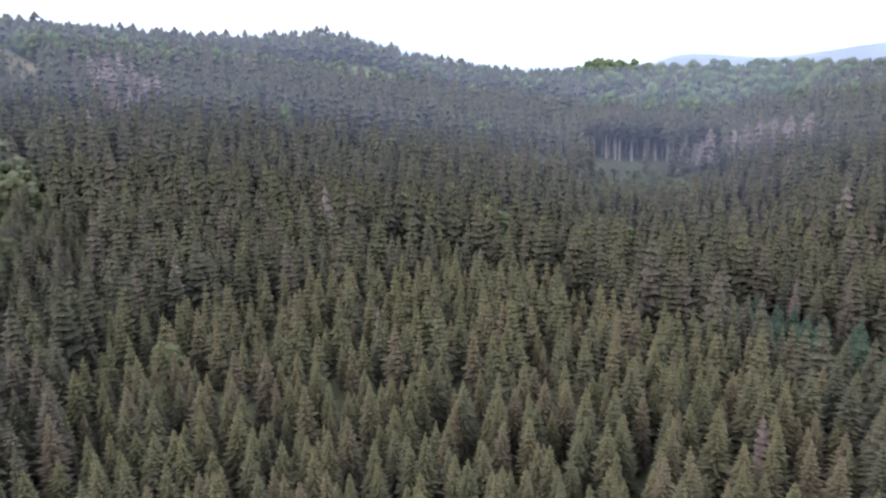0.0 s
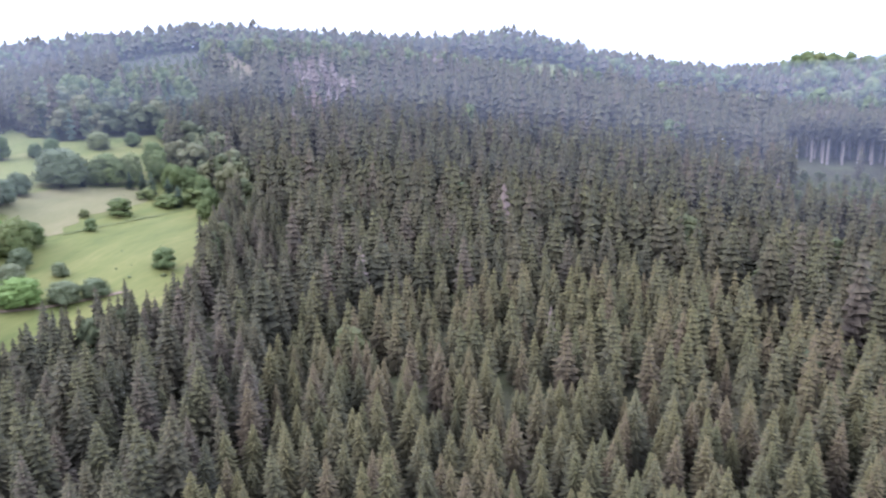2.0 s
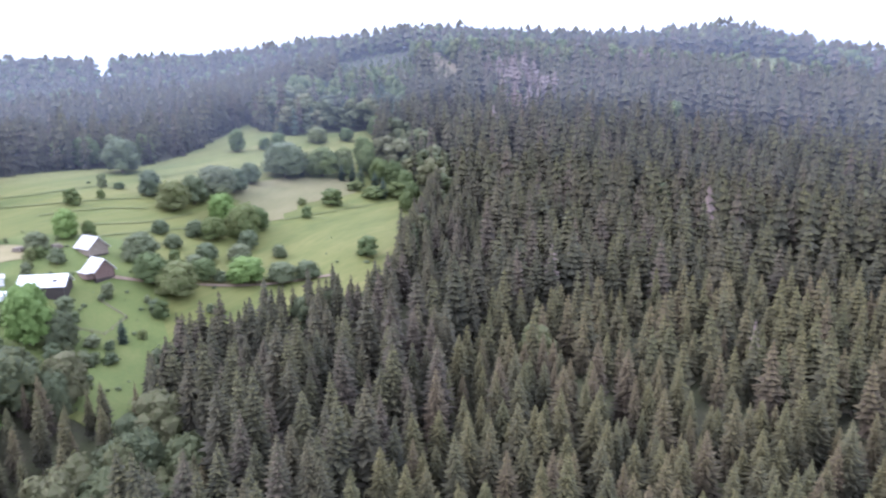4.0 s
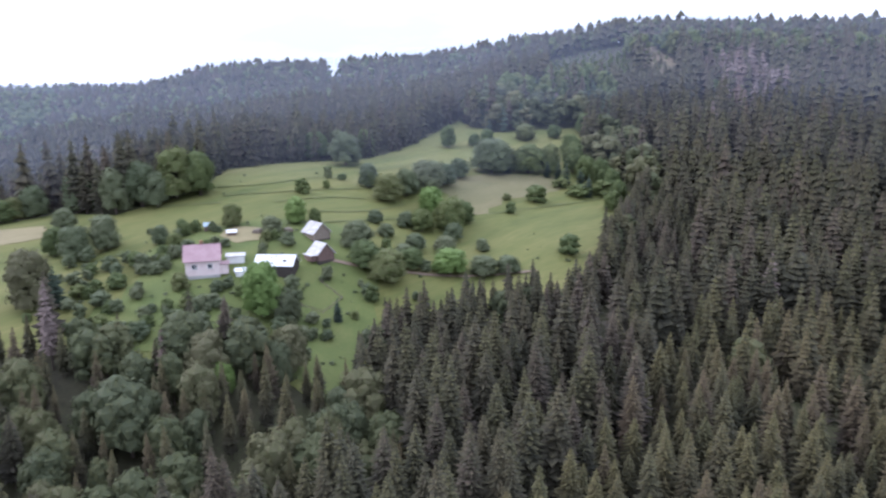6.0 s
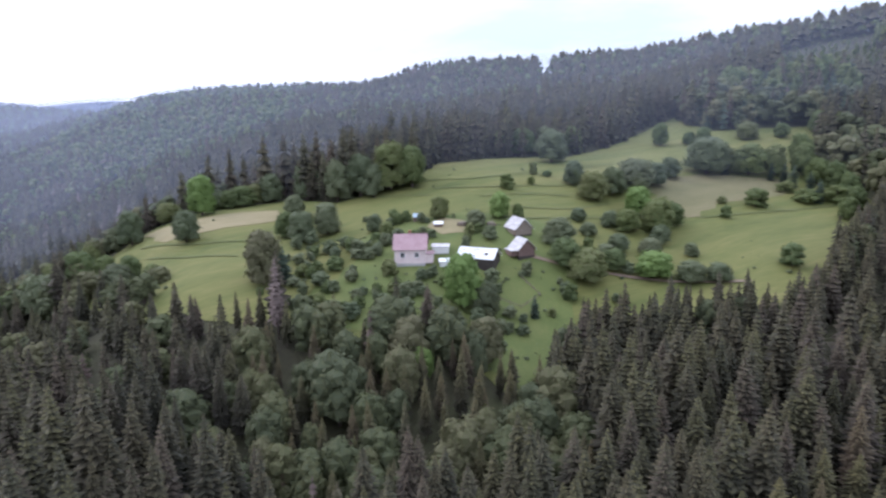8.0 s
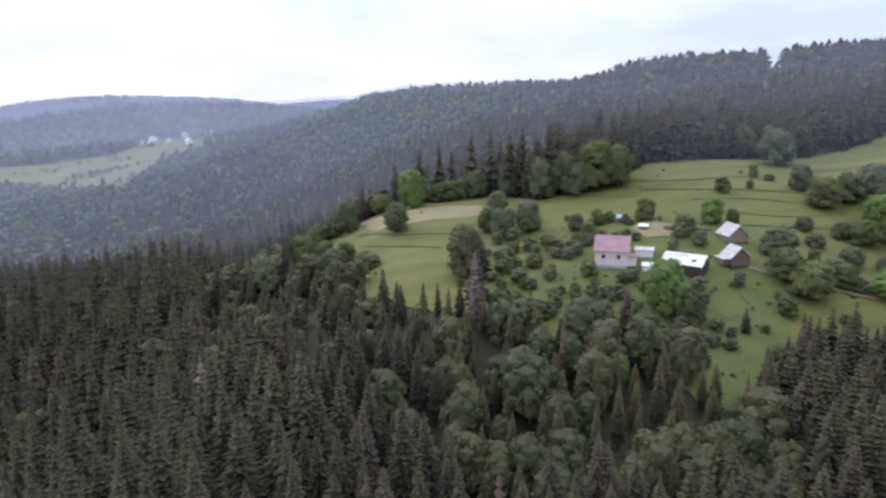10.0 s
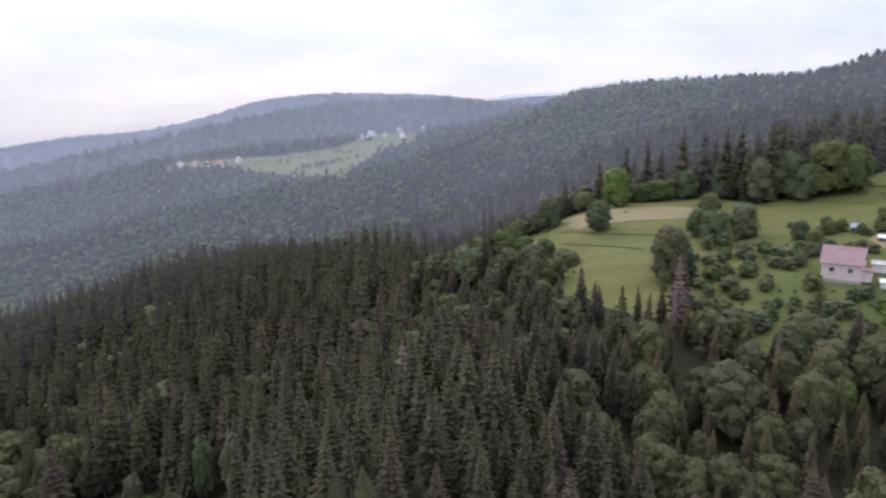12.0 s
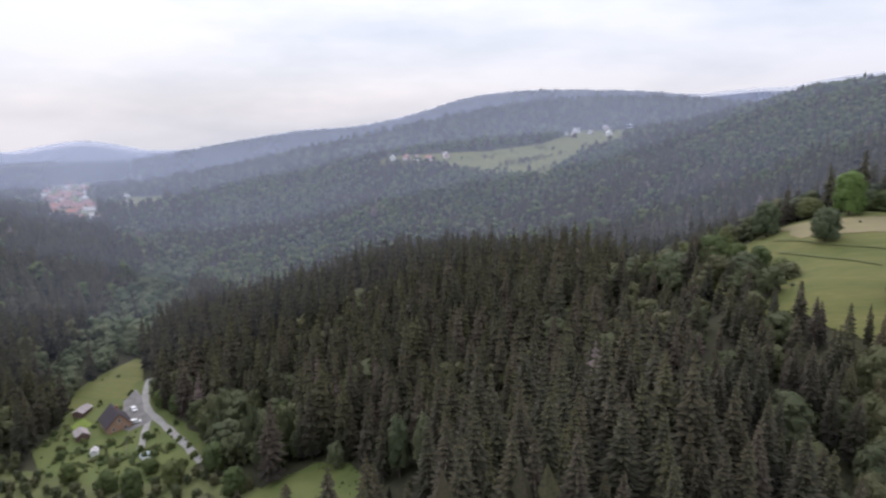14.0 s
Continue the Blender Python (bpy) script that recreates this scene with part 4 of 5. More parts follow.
UPPER_EDGE = [(-289, 177, 12.5, 11.9), (-282, 184, 13.7, 13.1), (-259, 184, 14.5, 15), (-277, 209, 12.8, 10.8)]
CLUMP = [(-280, 79, 14.4, 11.4), (-261, 95, 16.5, 13.1), (-257, 106, 19, 15.2), (-252, 113, 17, 13), (-230, 71, 11.2, 9.1), (-230, 62, 10.3, 9.8), (-239, 59, 9.2, 7.8)]
PALE_CLUMP = [(-263, 86, 17, 13), (-257, 67, 9.2, 9.4), (-255, 98, 13.5, 10.7), (-254, 28, 11.8, 11.3), (-283, 12, 14, 13)]
WEST_HEDGE = [(-298, 46, 8, 13), (-290, 55, 9, 13), (-290, 66, 12, 11), (-292, 60, 9, 11), (-290, 50, 8, 9.3), (-296, 27, 8.5, 11.7), (-272, -18, 13, 15), (-278, -6, 12, 13)]
SLOPE_TREES = [(-226, 171, 9.8, 8.9), (-211, 169, 11.1, 12.7), (-213, 180, 11, 10.9), (-215, 193, 12.5, 16), (-220, 216, 9.1, 9.6), (-219, 236, 15.5, 19), (-211, 252, 13.5, 15), (-220, 248, 9.8, 10.4), (-216, 203, 9.8, 11.6)]
BUSHES = [(-229, 142, 6.2, 7.2), (-242, 163, 5.5, 5), (-238, 167, 3, 5.5), (-185, 226, 7.5, 11), (-181, 206, 5.2, 5.6), (-192, 216, 3.4, 4.5), (-140, 189, 7.8, 9.7), (-179, 248, 6, 13), (-174, 258, 7, 13), (-191, 250, 5, 9)]
MIDDLE_HEDGE = [(-183, 175, 12.2, 14), (-186, 164, 8.2, 9.8), (-185, 184, 8.6, 8.2), (-180, 131, 8.3, 10.9), (-169, 126, 9.2, 10.4), (-162, 129, 10, 13), (-164, 140, 7.2, 8.6)]
FARM_TREES = [(-214, 106, 7.9, 6.7), (-219, 84, 6.2, 5.6), (-211, 85, 5.6, 5.4), (-201, 113, 5.3, 7.2), (-219, 92, 4.7, 4.9), (-199, 128, 5.9, 4.8)]
LOWER_TREES = [(-143, 82, 12.4, 12), (-153, 62, 14.9, 15.2), (-204, 43, 16.1, 13), (-240, 5, 11, 14), (-228, 16, 5.3, 9.4), (-256, -4, 10, 12)]
BRIGHT = [(-284, 38, 17, 13.5), (-196, 178, 11.3, 12.4), (-203, 123, 9.4, 8.9), (-164, 88, 16.4, 13.2), (-157, 150, 8.5, 15), (-142, 65, 8.5, 7.8), (-153, 77, 8, 7.3)]
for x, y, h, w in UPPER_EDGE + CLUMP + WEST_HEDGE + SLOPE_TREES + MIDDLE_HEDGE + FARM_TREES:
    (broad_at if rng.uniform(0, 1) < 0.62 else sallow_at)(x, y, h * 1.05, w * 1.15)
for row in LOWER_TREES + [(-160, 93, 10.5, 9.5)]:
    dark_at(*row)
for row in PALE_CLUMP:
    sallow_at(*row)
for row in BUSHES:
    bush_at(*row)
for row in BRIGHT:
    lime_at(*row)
for row in [(-156, 106, 7.2, 3.4), (-200, 48, 11.4, 6), (-172, 50, 9, 5)]:
    small_spruce_at(*row)

for row in [(-176, 40, 22, 6.5), (-18, 186, 17, 4.5), (110, 213, 20, 6), (-184, -100, 25, 6.5), (-188, -124, 25, 6.5), (-180, -112, 20, 5.5), (-176, -92, 24, 6), (-279, -101, 19, 5), (-151, 56, 15, 4.5), (40, 364, 20, 5), (71, 364, 19, 5)]:
    snag_at(*row)
birch_at = tree_kind("birch_tree", [crown_shape(22, 30, 0.07, low=0.18, seed=380 + k, slim=0.8) for k in range(3)], SALLOW, "slender pale green birch at the forest foot", "tree", "birches")
for row in [(-151, -76, 18, 6.5), (-147, -67, 18, 6.5), (-153, -83, 11, 5), (-174, -127, 14, 7), (-178, -140, 12, 7), (-166, -118, 10, 6), (-160, -101, 9, 6)]:
    birch_at(*row)
for row in [(-262, 250, 12, 11), (-252, 268, 9, 9), (-247, 292, 9, 13), (-240, 308, 8, 10), (-255, 262, 7, 8), (-236, 330, 12, 12)]:
    broad_at(*row)
for row in [(-206, 262, 14, 13), (-200, 272, 15, 12), (-190, 268, 12, 12), (-208, 280, 16, 13), (-182, 268, 13, 11), (-172, 262, 12, 11), (-165, 256, 10, 10), (-160, 244, 9, 9)]:
    broad_at(*row)
for row in [(-198, 258, 9, 5), (-192, 256, 10, 5), (-186, 258, 9, 5), (-180, 256, 8, 4.5), (-176, 250, 9, 5), (-202, 255, 8, 4.5), (-215, 242, 10, 5)]:
    small_spruce_at(*row)
for row in [(-176, 170, 7, 9), (-170, 160, 6, 9), (-150, 158, 7, 12), (-146, 165, 6, 9), (-174, 150, 6, 9), (-170, 142, 5, 8), (-190, 160, 6, 8), (-195, 150, 5, 7), (-184, 146, 5, 7), (-164, 172, 5, 6)]:
    sallow_at(*row)
for row in [(-150, -198, 8, 8), (-160, -172, 6, 7), (-153, -156, 9, 8), (-148, -178, 8, 8), (-146, -165, 10, 8), (-163, -192, 4, 5), (-147, -127, 9, 8), (-160, -145, 11, 10),
            (-170, -136, 12, 9), (-172, -120, 12, 10), (-184, -136, 12, 8), (-205, -210, 9, 9), (-200, -198, 9, 8)]:
    broad_at(*row)
for row in [(-225, -287, 9, 10), (-217, -276, 8, 10), (-210, -270, 6, 9), (-240, -280, 8, 11), (-245, -297, 9, 11), (-204, -264, 7, 8), (-232, -276, 6, 9), (-255, -280, 8, 10), (-198, -258, 5, 6)]:
    sallow_at(*row)
for x, y, h, w in [(-187, -264, 22, 7), (-175, -252, 20, 7), (-166, -256, 20, 7), (-178, -262, 23, 7)]:
    spruce_at(x, y, h, w)
for row in [(-284, -24, 11, 12), (-287, -15, 12, 12), (-290, -8, 11, 12), (-286, -2, 11, 9), (-294, -30, 10, 12), (-262, 2, 9, 9), (-246, 9, 9, 9), (-236, 15, 5, 8)]:
    broad_at(*row)


# ---- built things ----
def bars(name, boxes, mat, parent, label="", bevel=0.0):
    """One mesh of boxes (x0, y0, z0, x1, y1, z1) under a thing."""
    bm = bmesh.new()
    for x0, y0, z0, x1, y1, z1 in boxes:
        m = Matrix.Translation(((x0 + x1) / 2, (y0 + y1) / 2, (z0 + z1) / 2)) @ Matrix.Diagonal((abs(x1 - x0), abs(y1 - y0), abs(z1 - z0), 1))
        bmesh.ops.create_cube(bm, size=1, matrix=m)
    if bevel:
        bmesh.ops.bevel(bm, geom=bm.edges[:], offset=bevel, segments=1, affect="EDGES")
    return part(name, bm, mat, parent, label)


def part(name, bm, mat, parent, label=""):
    me = bpy.data.meshes.new(name)
    bm.to_mesh(me)
    bm.free()
    me.materials.append(mat)
    ob = new(name, me)
    ob.parent = parent
    return tagged(ob, label)


def prism(name, outline, y0, y1, mat, parent, label=""):
    """An outline in x and z, drawn out along y."""
    bm = bmesh.new()
    a = [bm.verts.new((x, y0, z)) for x, z in outline]
    b = [bm.verts.new((x, y1, z)) for x, z in outline]
    n = len(a)
    bm.faces.new(a)
    bm.faces.new(b[::-1])
    for k in range(n):
        bm.faces.new((a[k], b[k], b[(k + 1) % n], a[(k + 1) % n])[::-1])
    bmesh.ops.recalc_face_normals(bm, faces=bm.faces[:])
    return part(name, bm, mat, parent, label)


WALL_PINK = material("pale_pink_render", [(0.58, 0.46, 0.44), (0.66, 0.54, 0.52), (0.70, 0.60, 0.57)], 0.9, 0.8, 7.0, 0.2)
WALL_WHITE = material("white_render", [(0.62, 0.61, 0.58), (0.74, 0.73, 0.70)], 0.9, 0.8, 7.0, 0.2)
WALL_ORANGE = material("orange_timber_front", [(0.32, 0.19, 0.13), (0.44, 0.29, 0.21)], 0.8, 0.8, 9.0, 0.3, stretch=(3, 3, 0.3))
ROOF_PINK = material("faded_red_metal_roof", [(0.26, 0.16, 0.17), (0.32, 0.205, 0.215), (0.37, 0.25, 0.255)], 0.55, 0.5, 6.0, 0.15)
ROOF_WHITE = material("whitish_metal_roof", [(0.62, 0.62, 0.62), (0.78, 0.78, 0.77), (0.82, 0.82, 0.80)], 0.5, 0.6, 5.0, 0.15)
ROOF_PATCHED = material("patched_white_metal_roof", [(0.24, 0.19, 0.17), (0.62, 0.61, 0.60), (0.74, 0.74, 0.73), (0.80, 0.80, 0.79)], 0.55, 0.35, 3.0, 0.2)
ROOF_OLD = material("weathered_sheet_roof", [(0.26, 0.22, 0.20), (0.46, 0.44, 0.43), (0.60, 0.59, 0.58)], 0.7, 0.9, 3.0, 0.2)
ROOF_DARK = material("dark_shingle_roof", [(0.036, 0.028, 0.034), (0.058, 0.045, 0.052)], 0.75, 0.7, 6.0, 0.3)
ROOF_RED = material("red_tile_roof", [(0.32, 0.15, 0.11), (0.42, 0.22, 0.17)], 0.8, 0.6, 5.0, 0.2)
LOGS = material("dark_weathered_logs", [(0.035, 0.028, 0.024), (0.07, 0.056, 0.048)], 0.85, 0.6, 6.0, 0.5, stretch=(0.4, 0.4, 4))
BOARDS = material("brown_barn_boards", [(0.09, 0.055, 0.045), (0.15, 0.095, 0.08), (0.20, 0.15, 0.13)], 0.85, 0.7, 6.0, 0.4, stretch=(4, 4, 0.3))
CONCRETE = material("grey_concrete", [(0.30, 0.29, 0.28), (0.42, 0.41, 0.39)], 0.9, 0.5, 5.0, 0.3)
BRICK_RED = material("red_brick", [(0.26, 0.10, 0.07), (0.36, 0.16, 0.11)], 0.9, 1.5, 9.0, 0.3)
PAINT_WHITE = material("white_paint", [(0.72, 0.72, 0.71), (0.82, 0.82, 0.81)], 0.5, 2.0, 20.0, 0.05)
PALE_BLUE = material("pale_blue_sheet", [(0.28, 0.37, 0.43), (0.40, 0.48, 0.54)], 0.4, 1.5, 12.0, 0.1)
GLASS = material("window_glass", [(0.02, 0.024, 0.03), (0.03, 0.034, 0.04)], 0.08, 0.5, 3.0, 0, sheen=0.9)
WOOD = material("weathered_wood", [(0.16, 0.13, 0.10), (0.26, 0.21, 0.17)], 0.85, 1.5, 12.0, 0.4)
TYRE = material("black_rubber", [(0.02, 0.02, 0.02), (0.03, 0.03, 0.03)], 0.8, 2.0, 12.0, 0.1)


def window(parent, x, y, z, w, h, face, frame_mat=None):
    """A window on a wall that looks along -y (face "front"), +y ("back") or +x ("end"): frame, sill and pane."""
    s = {"front": -1, "back": 1, "end": 1}[face]
    if face == "end":
        f = bars("window", [(x, y - w / 2, z - h / 2, x + 0.06, y - w / 2 + 0.09, z + h / 2), (x, y + w / 2 - 0.09, z - h / 2, x + 0.06, y + w / 2, z + h / 2),
                            (x, y - w / 2 + 0.09, z + h / 2 - 0.09, x + 0.06, y + w / 2 - 0.09, z + h / 2), (x, y - w / 2 + 0.09, z - h / 2, x + 0.06, y + w / 2 - 0.09, z - h / 2 + 0.09)],
                 frame_mat or PAINT_WHITE, parent)
        bars("pane", [(x + 0.005, y - w / 2 + 0.09, z - h / 2 + 0.09, x + 0.03, y + w / 2 - 0.09, z + h / 2 - 0.09)], GLASS, f)
        return f
    f = bars("window", [(x - w / 2, y, z - h / 2, x - w / 2 + 0.09, y + 0.06 * s, z + h / 2), (x + w / 2 - 0.09, y, z - h / 2, x + w / 2, y + 0.06 * s, z + h / 2),
                        (x - w / 2 + 0.09, y, z + h / 2 - 0.09, x + w / 2 - 0.09, y + 0.06 * s, z + h / 2), (x - w / 2 + 0.09, y, z - h / 2, x + w / 2 - 0.09, y + 0.06 * s, z - h / 2 + 0.09),
                        (x - 0.03, y, z - h / 2 + 0.09, x + 0.03, y + 0.06 * s, z + h / 2 - 0.09)], frame_mat or PAINT_WHITE, parent)
    bars("pane", [(x - w / 2 + 0.09, y + 0.005 * s, z - h / 2 + 0.09, x + w / 2 - 0.09, y + 0.03 * s, z + h / 2 - 0.09)], GLASS, f)
    bars("sill", [(x - w / 2 - 0.08, y, z - h / 2 - 0.07, x + w / 2 + 0.08, y + 0.16 * s, z - h / 2)], CONCRETE, f)
    return f


def gable(name, at, turn, long, wide, wall_h, rise, wall, roof, label, category="house", over=0.5, base=1.5, seams=0, group="", foot=None):
    """A gabled building: its ridge runs along x, its front looks along -y. The base goes down into the slope."""
    ob = new(name)
    x, y = at
    ob.matrix_world = pose(x, y, level(x, y), 0, 0, turn)
    bm_pts = [(-wide / 2, 0), (wide / 2, 0), (wide / 2, wall_h), (0, wall_h + rise), (-wide / 2, wall_h)]
    bm = bmesh.new()
    a = [bm.verts.new((-long / 2, p, q)) for p, q in bm_pts]
    b = [bm.verts.new((long / 2, p, q)) for p, q in bm_pts]
    bm.faces.new(a)
    bm.faces.new(b[::-1])
    for k in range(5):
        bm.faces.new((a[k], b[k], b[(k + 1) % 5], a[(k + 1) % 5])[::-1])
    bmesh.ops.recalc_face_normals(bm, faces=bm.faces[:])
    part("wall", bm, wall, ob)
    bars("foundation", [(-long / 2 + 0.03, -wide / 2 + 0.03, -base - 1.5, long / 2 - 0.03, wide / 2 - 0.03, 0.0)], foot or CONCRETE, ob)
    slope, th = rise / (wide / 2), 0.16
    e = wide / 2 + over
    for s in (-1, 1):
        bm = bmesh.new()
        low, high = wall_h - over * slope + 0.05, wall_h + rise + 0.05
        sec = [(s * e, low), (0, high), (0, high + th * 1.2), (s * e, low + th)]
        p = [bm.verts.new((-long / 2 - over, u, v)) for u, v in sec]
        q = [bm.verts.new((long / 2 + over, u, v)) for u, v in sec]
        bm.faces.new(p)
        bm.faces.new(q[::-1])
        for k in range(4):
            bm.faces.new((p[k], q[k], q[(k + 1) % 4], p[(k + 1) % 4])[::-1])
        bmesh.ops.recalc_face_normals(bm, faces=bm.faces[:])
        side = part("roof", bm, roof, ob)
        if seams:
            bm = bmesh.new()
            for k in range(seams + 1):
                u = -long / 2 - over + (long + 2 * over) * k / seams
                vs = [bm.verts.new((u + du, s * e * w, (low + th) * w + (high + th * 1.2) * (1 - w) + dz)) for w in (0, 1) for du, dz in ((-0.05, 0.0), (0.0, 0.09), (0.05, 0.0))]
                bm.faces.new((vs[0], vs[1], vs[4], vs[3]))
                bm.faces.new((vs[1], vs[2], vs[5], vs[4]))
            bmesh.ops.recalc_face_normals(bm, faces=bm.faces[:])
            part("seam", bm, roof, side)
    bars("ridge_cap", [(-long / 2 - over, -0.14, wall_h + rise + 0.2, long / 2 + over, 0.14, wall_h + rise + 0.30)], roof, ob)
    return tagged(ob, label, category, group)


def ribbon(name, line, wide, mat, lift, label, category):
    """A road or path along a line, laid over the land."""
    pts = []
    for (x0, y0), (x1, y1) in zip(line, line[1:]):
        n = max(1, int(math.hypot(x1 - x0, y1 - y0) / 2))
        pts += [(x0 + (x1 - x0) * k / n, y0 + (y1 - y0) * k / n) for k in range(n)]
    p = np.array(pts + [line[-1]], float)
    for _ in range(6):
        p[1:-1] = (p[:-2] + 2 * p[1:-1] + p[2:]) / 4
    d = np.gradient(p, axis=0)
    d /= np.linalg.norm(d, axis=1)[:, None]
    side = np.c_[-d[:, 1], d[:, 0]]
    wob = wide / 2 * (1 + 0.12 * np.sin(np.arange(len(p)) * 0.9)[:, None])
    rows = np.stack([p + side * wob * k for k in (-1, -0.5, 0, 0.5, 1)], 1)
    z = height(rows[..., 0], rows[..., 1]) + lift
    v = np.concatenate([rows, z[..., None]], -1).reshape(-1, 3)
    n = len(p)
    f = [(5 * i + j, 5 * i + j + 1, 5 * i + j + 6, 5 * i + j + 5) for i in range(n - 1) for j in range(4)]
    return tagged(new(name, mesh(name, v, f, [mat], True)), label, category, kind="structure")


ribbon("road_verge", ROAD, 11.0, LUSH, 0.35, "grassy verge along the valley lane", "grass")
ribbon("road", ROAD, 2.7, GRAVEL, 0.55, "narrow pale asphalt lane along the valley", "road")
ribbon("driveway", [(-200, -212), (-187, -202), (-175, -192)], 2.6, GRAVEL, 0.5, "gravel drive leading to the cottage", "driveway")
ribbon("track", TRACK, 1.2, SOIL, 0.65, "pale dirt track leading to the farmyard", "track")

# the farmstead
farmhouse = gable("farmhouse", (-190.5, 84.5), 62, 9.2, 8.4, 4.4, 3.6, WALL_PINK, ROOF_PINK, "two-storey farmhouse with pink walls and faded red metal roof", seams=14, base=3.5)
for wx in (-2.2, 2.0):
    window(farmhouse, wx, -4.2, 2.6, 1.3, 1.4, "front")
for wy in (-1.8, 1.8):
    window(farmhouse, 4.6, wy, 2.6, 1.1, 1.3, "end")
bars("chimney", [(-0.6, 0.5, 7.0, 0.1, 1.2, 9.0), (-0.68, 0.42, 9.0, 0.18, 1.28, 9.12)], BRICK_RED, farmhouse)
bars("porch", [(4.62, -3.6, 0.0, 6.8, 0.6, 2.7)], WALL_PINK, farmhouse)
bars("porch_roof", [(4.64, -3.9, 2.72, 7.2, 0.9, 2.9)], ROOF_PINK, farmhouse)

annex = gable("annex", (-190.5, 94.5), 62, 5.0, 4.0, 2.0, 0.5, WALL_WHITE, ROOF_OLD, "low white annex with a pale sheet roof", "outbuilding", over=0.3)
outhouse = gable("long_shed", (-180.2, 102.2), 40, 11.0, 6.5, 2.3, 2.2, LOGS, ROOF_PATCHED, "long dark log shed with patched white metal roof", "shed", seams=13, base=1.0, foot=LOGS)
for px, py, pz in ((-4.6, -0.75, 4.22), (-3.1, -0.55, 4.36), (-1.6, -0.8, 4.19), (-0.3, -0.5, 4.39)):
    bars("roof_patch", [(px, py - 0.35, pz - 0.2, px + 0.9, py + 0.2, pz - 0.05)], WOOD, outhouse, "rusty brown patch on the roof")
bars("skylight", [(2.6, -2.3, 3.22, 3.6, -1.5, 3.62)], LOGS, outhouse)
barn_front = gable("timber_barn", (-178.5, 116.5), 174, 6.0, 5.4, 2.2, 2.7, BOARDS, ROOF_OLD, "brown timber barn with grey metal roof", "barn", seams=7, base=1.0, foot=LOGS)
bars("barn_door", [(3.01, -1.5, 0.1, 3.08, 0.9, 2.0)], WOOD, barn_front, "pale plank barn door")
bars("lean_to", [(-2.2, 2.72, 0.0, 2.4, 4.7, 1.8)], BOARDS, barn_front)
bars("lean_to_roof", [(-2.6, 3.25, 1.75, 2.7, 5.1, 1.88)], ROOF_OLD, barn_front)
gable("old_barn", (-190, 122.5), 176, 7.0, 5.8, 2.1, 2.8, WOOD, ROOF_OLD, "old grey barn with steep weathered metal roof", "barn", seams=8, base=1.0, foot=LOGS)

# grass banks between the mown terraces
for line in ([(-256, 119), (-249, 129), (-245, 137), (-244, 160)], [(-244, 118), (-234, 134), (-229, 151), (-225, 166)],
             [(-211, 132), (-206, 142), (-204, 154), (-206, 173)], [(-199, 131), (-197, 146), (-196, 165)], [(-254, 97), (-238, 114)],
             [(-225, 128), (-220, 150), (-215, 161)], [(-269, 14), (-249, 29), (-241, 46)], [(-255, 15), (-239, 26), (-227, 40)],
             [(-245, 184), (-245, 212), (-241, 224)], [(-185, 197), (-180, 218), (-175, 239), (-170, 259)]):
    ribbon("terrace_bank", line, 0.9, BANK, 0.55, "unmown grassy bank between meadow terraces", "grass bank")

# the orchard and the bushes of the farmyard
HOMES = ((-190, 86, 8), (-191, 95, 4.5), (-180, 102, 7.5), (-178, 117, 7), (-190, 123, 7), (-204, 105, 7), (-164, 88, 5))
for k in range(620):
    x, y = rng.uniform(-232, -134), rng.uniform(40, 160)
    spot = (np.array([x]), np.array([y]))
    if inside(*spot, FARM)[0] and all(math.hypot(x - a, y - b) > r for a, b, r in HOMES):
        near = math.hypot(x + 184, y - 74)
        dense = 0.75 if near < 24 else 0.4 if near < 42 else 0.2 if math.hypot(x + 170, y - 128) < 26 else 0.03
        if rng.uniform(0, 1) < dense:
            h = rng.uniform(2.2, 5.4)
            (orchard_at if rng.uniform(0, 1) < 0.65 else bush_at)(x, y, h, h * rng.uniform(0.9, 1.4))
for k in range(900):
    x, y = rng.uniform(-260, -130), rng.uniform(-290, -140)
    spot = (np.array([x]), np.array([y]))
    if (inside(*spot, YARD_BELOW)[0] or inside(*spot, FIELD)[0]) and math.hypot(x + 190, y + 220) > 14 and math.hypot(x + 203, y + 222) > 8:
        if clear_of(spot[0] + 1e6, spot[1])[0] and rng.uniform(0, 1) < (0.5 if y > -205 or x > -180 else 0.1):
            h = rng.uniform(0.9, 3.4)
            bush_at(x, y, h, h * rng.uniform(0.9, 1.5))

# rank grass and scrub between the orchard trees
x, y = rng.uniform(-300, -118, 5200), rng.uniform(-14, 300, 5200)
near = np.hypot(x + 182, y - 84)
keep = inside(x, y, FARM) & (rng.uniform(0, 1, len(x)) < np.where(near < 45, 0.3, 0.004 + 0.03 * (soft_noise(x, y, 18, 9) > 0.3))) & ~inside(x, y, BROWN)
for a, b, r in HOMES:
    keep &= np.hypot(x - a, y - b) > r - 1
tall = rng.uniform(0.25, 0.9, keep.sum())
plant_all("scrub", BROADS_FAR, np.stack([x[keep], y[keep], tall + 0.3, tall * rng.uniform(1.4, 2.8, len(tall))], -1), [SALLOW, BARK], "rank grass tussocks and low scrub in the meadow", "scrub")

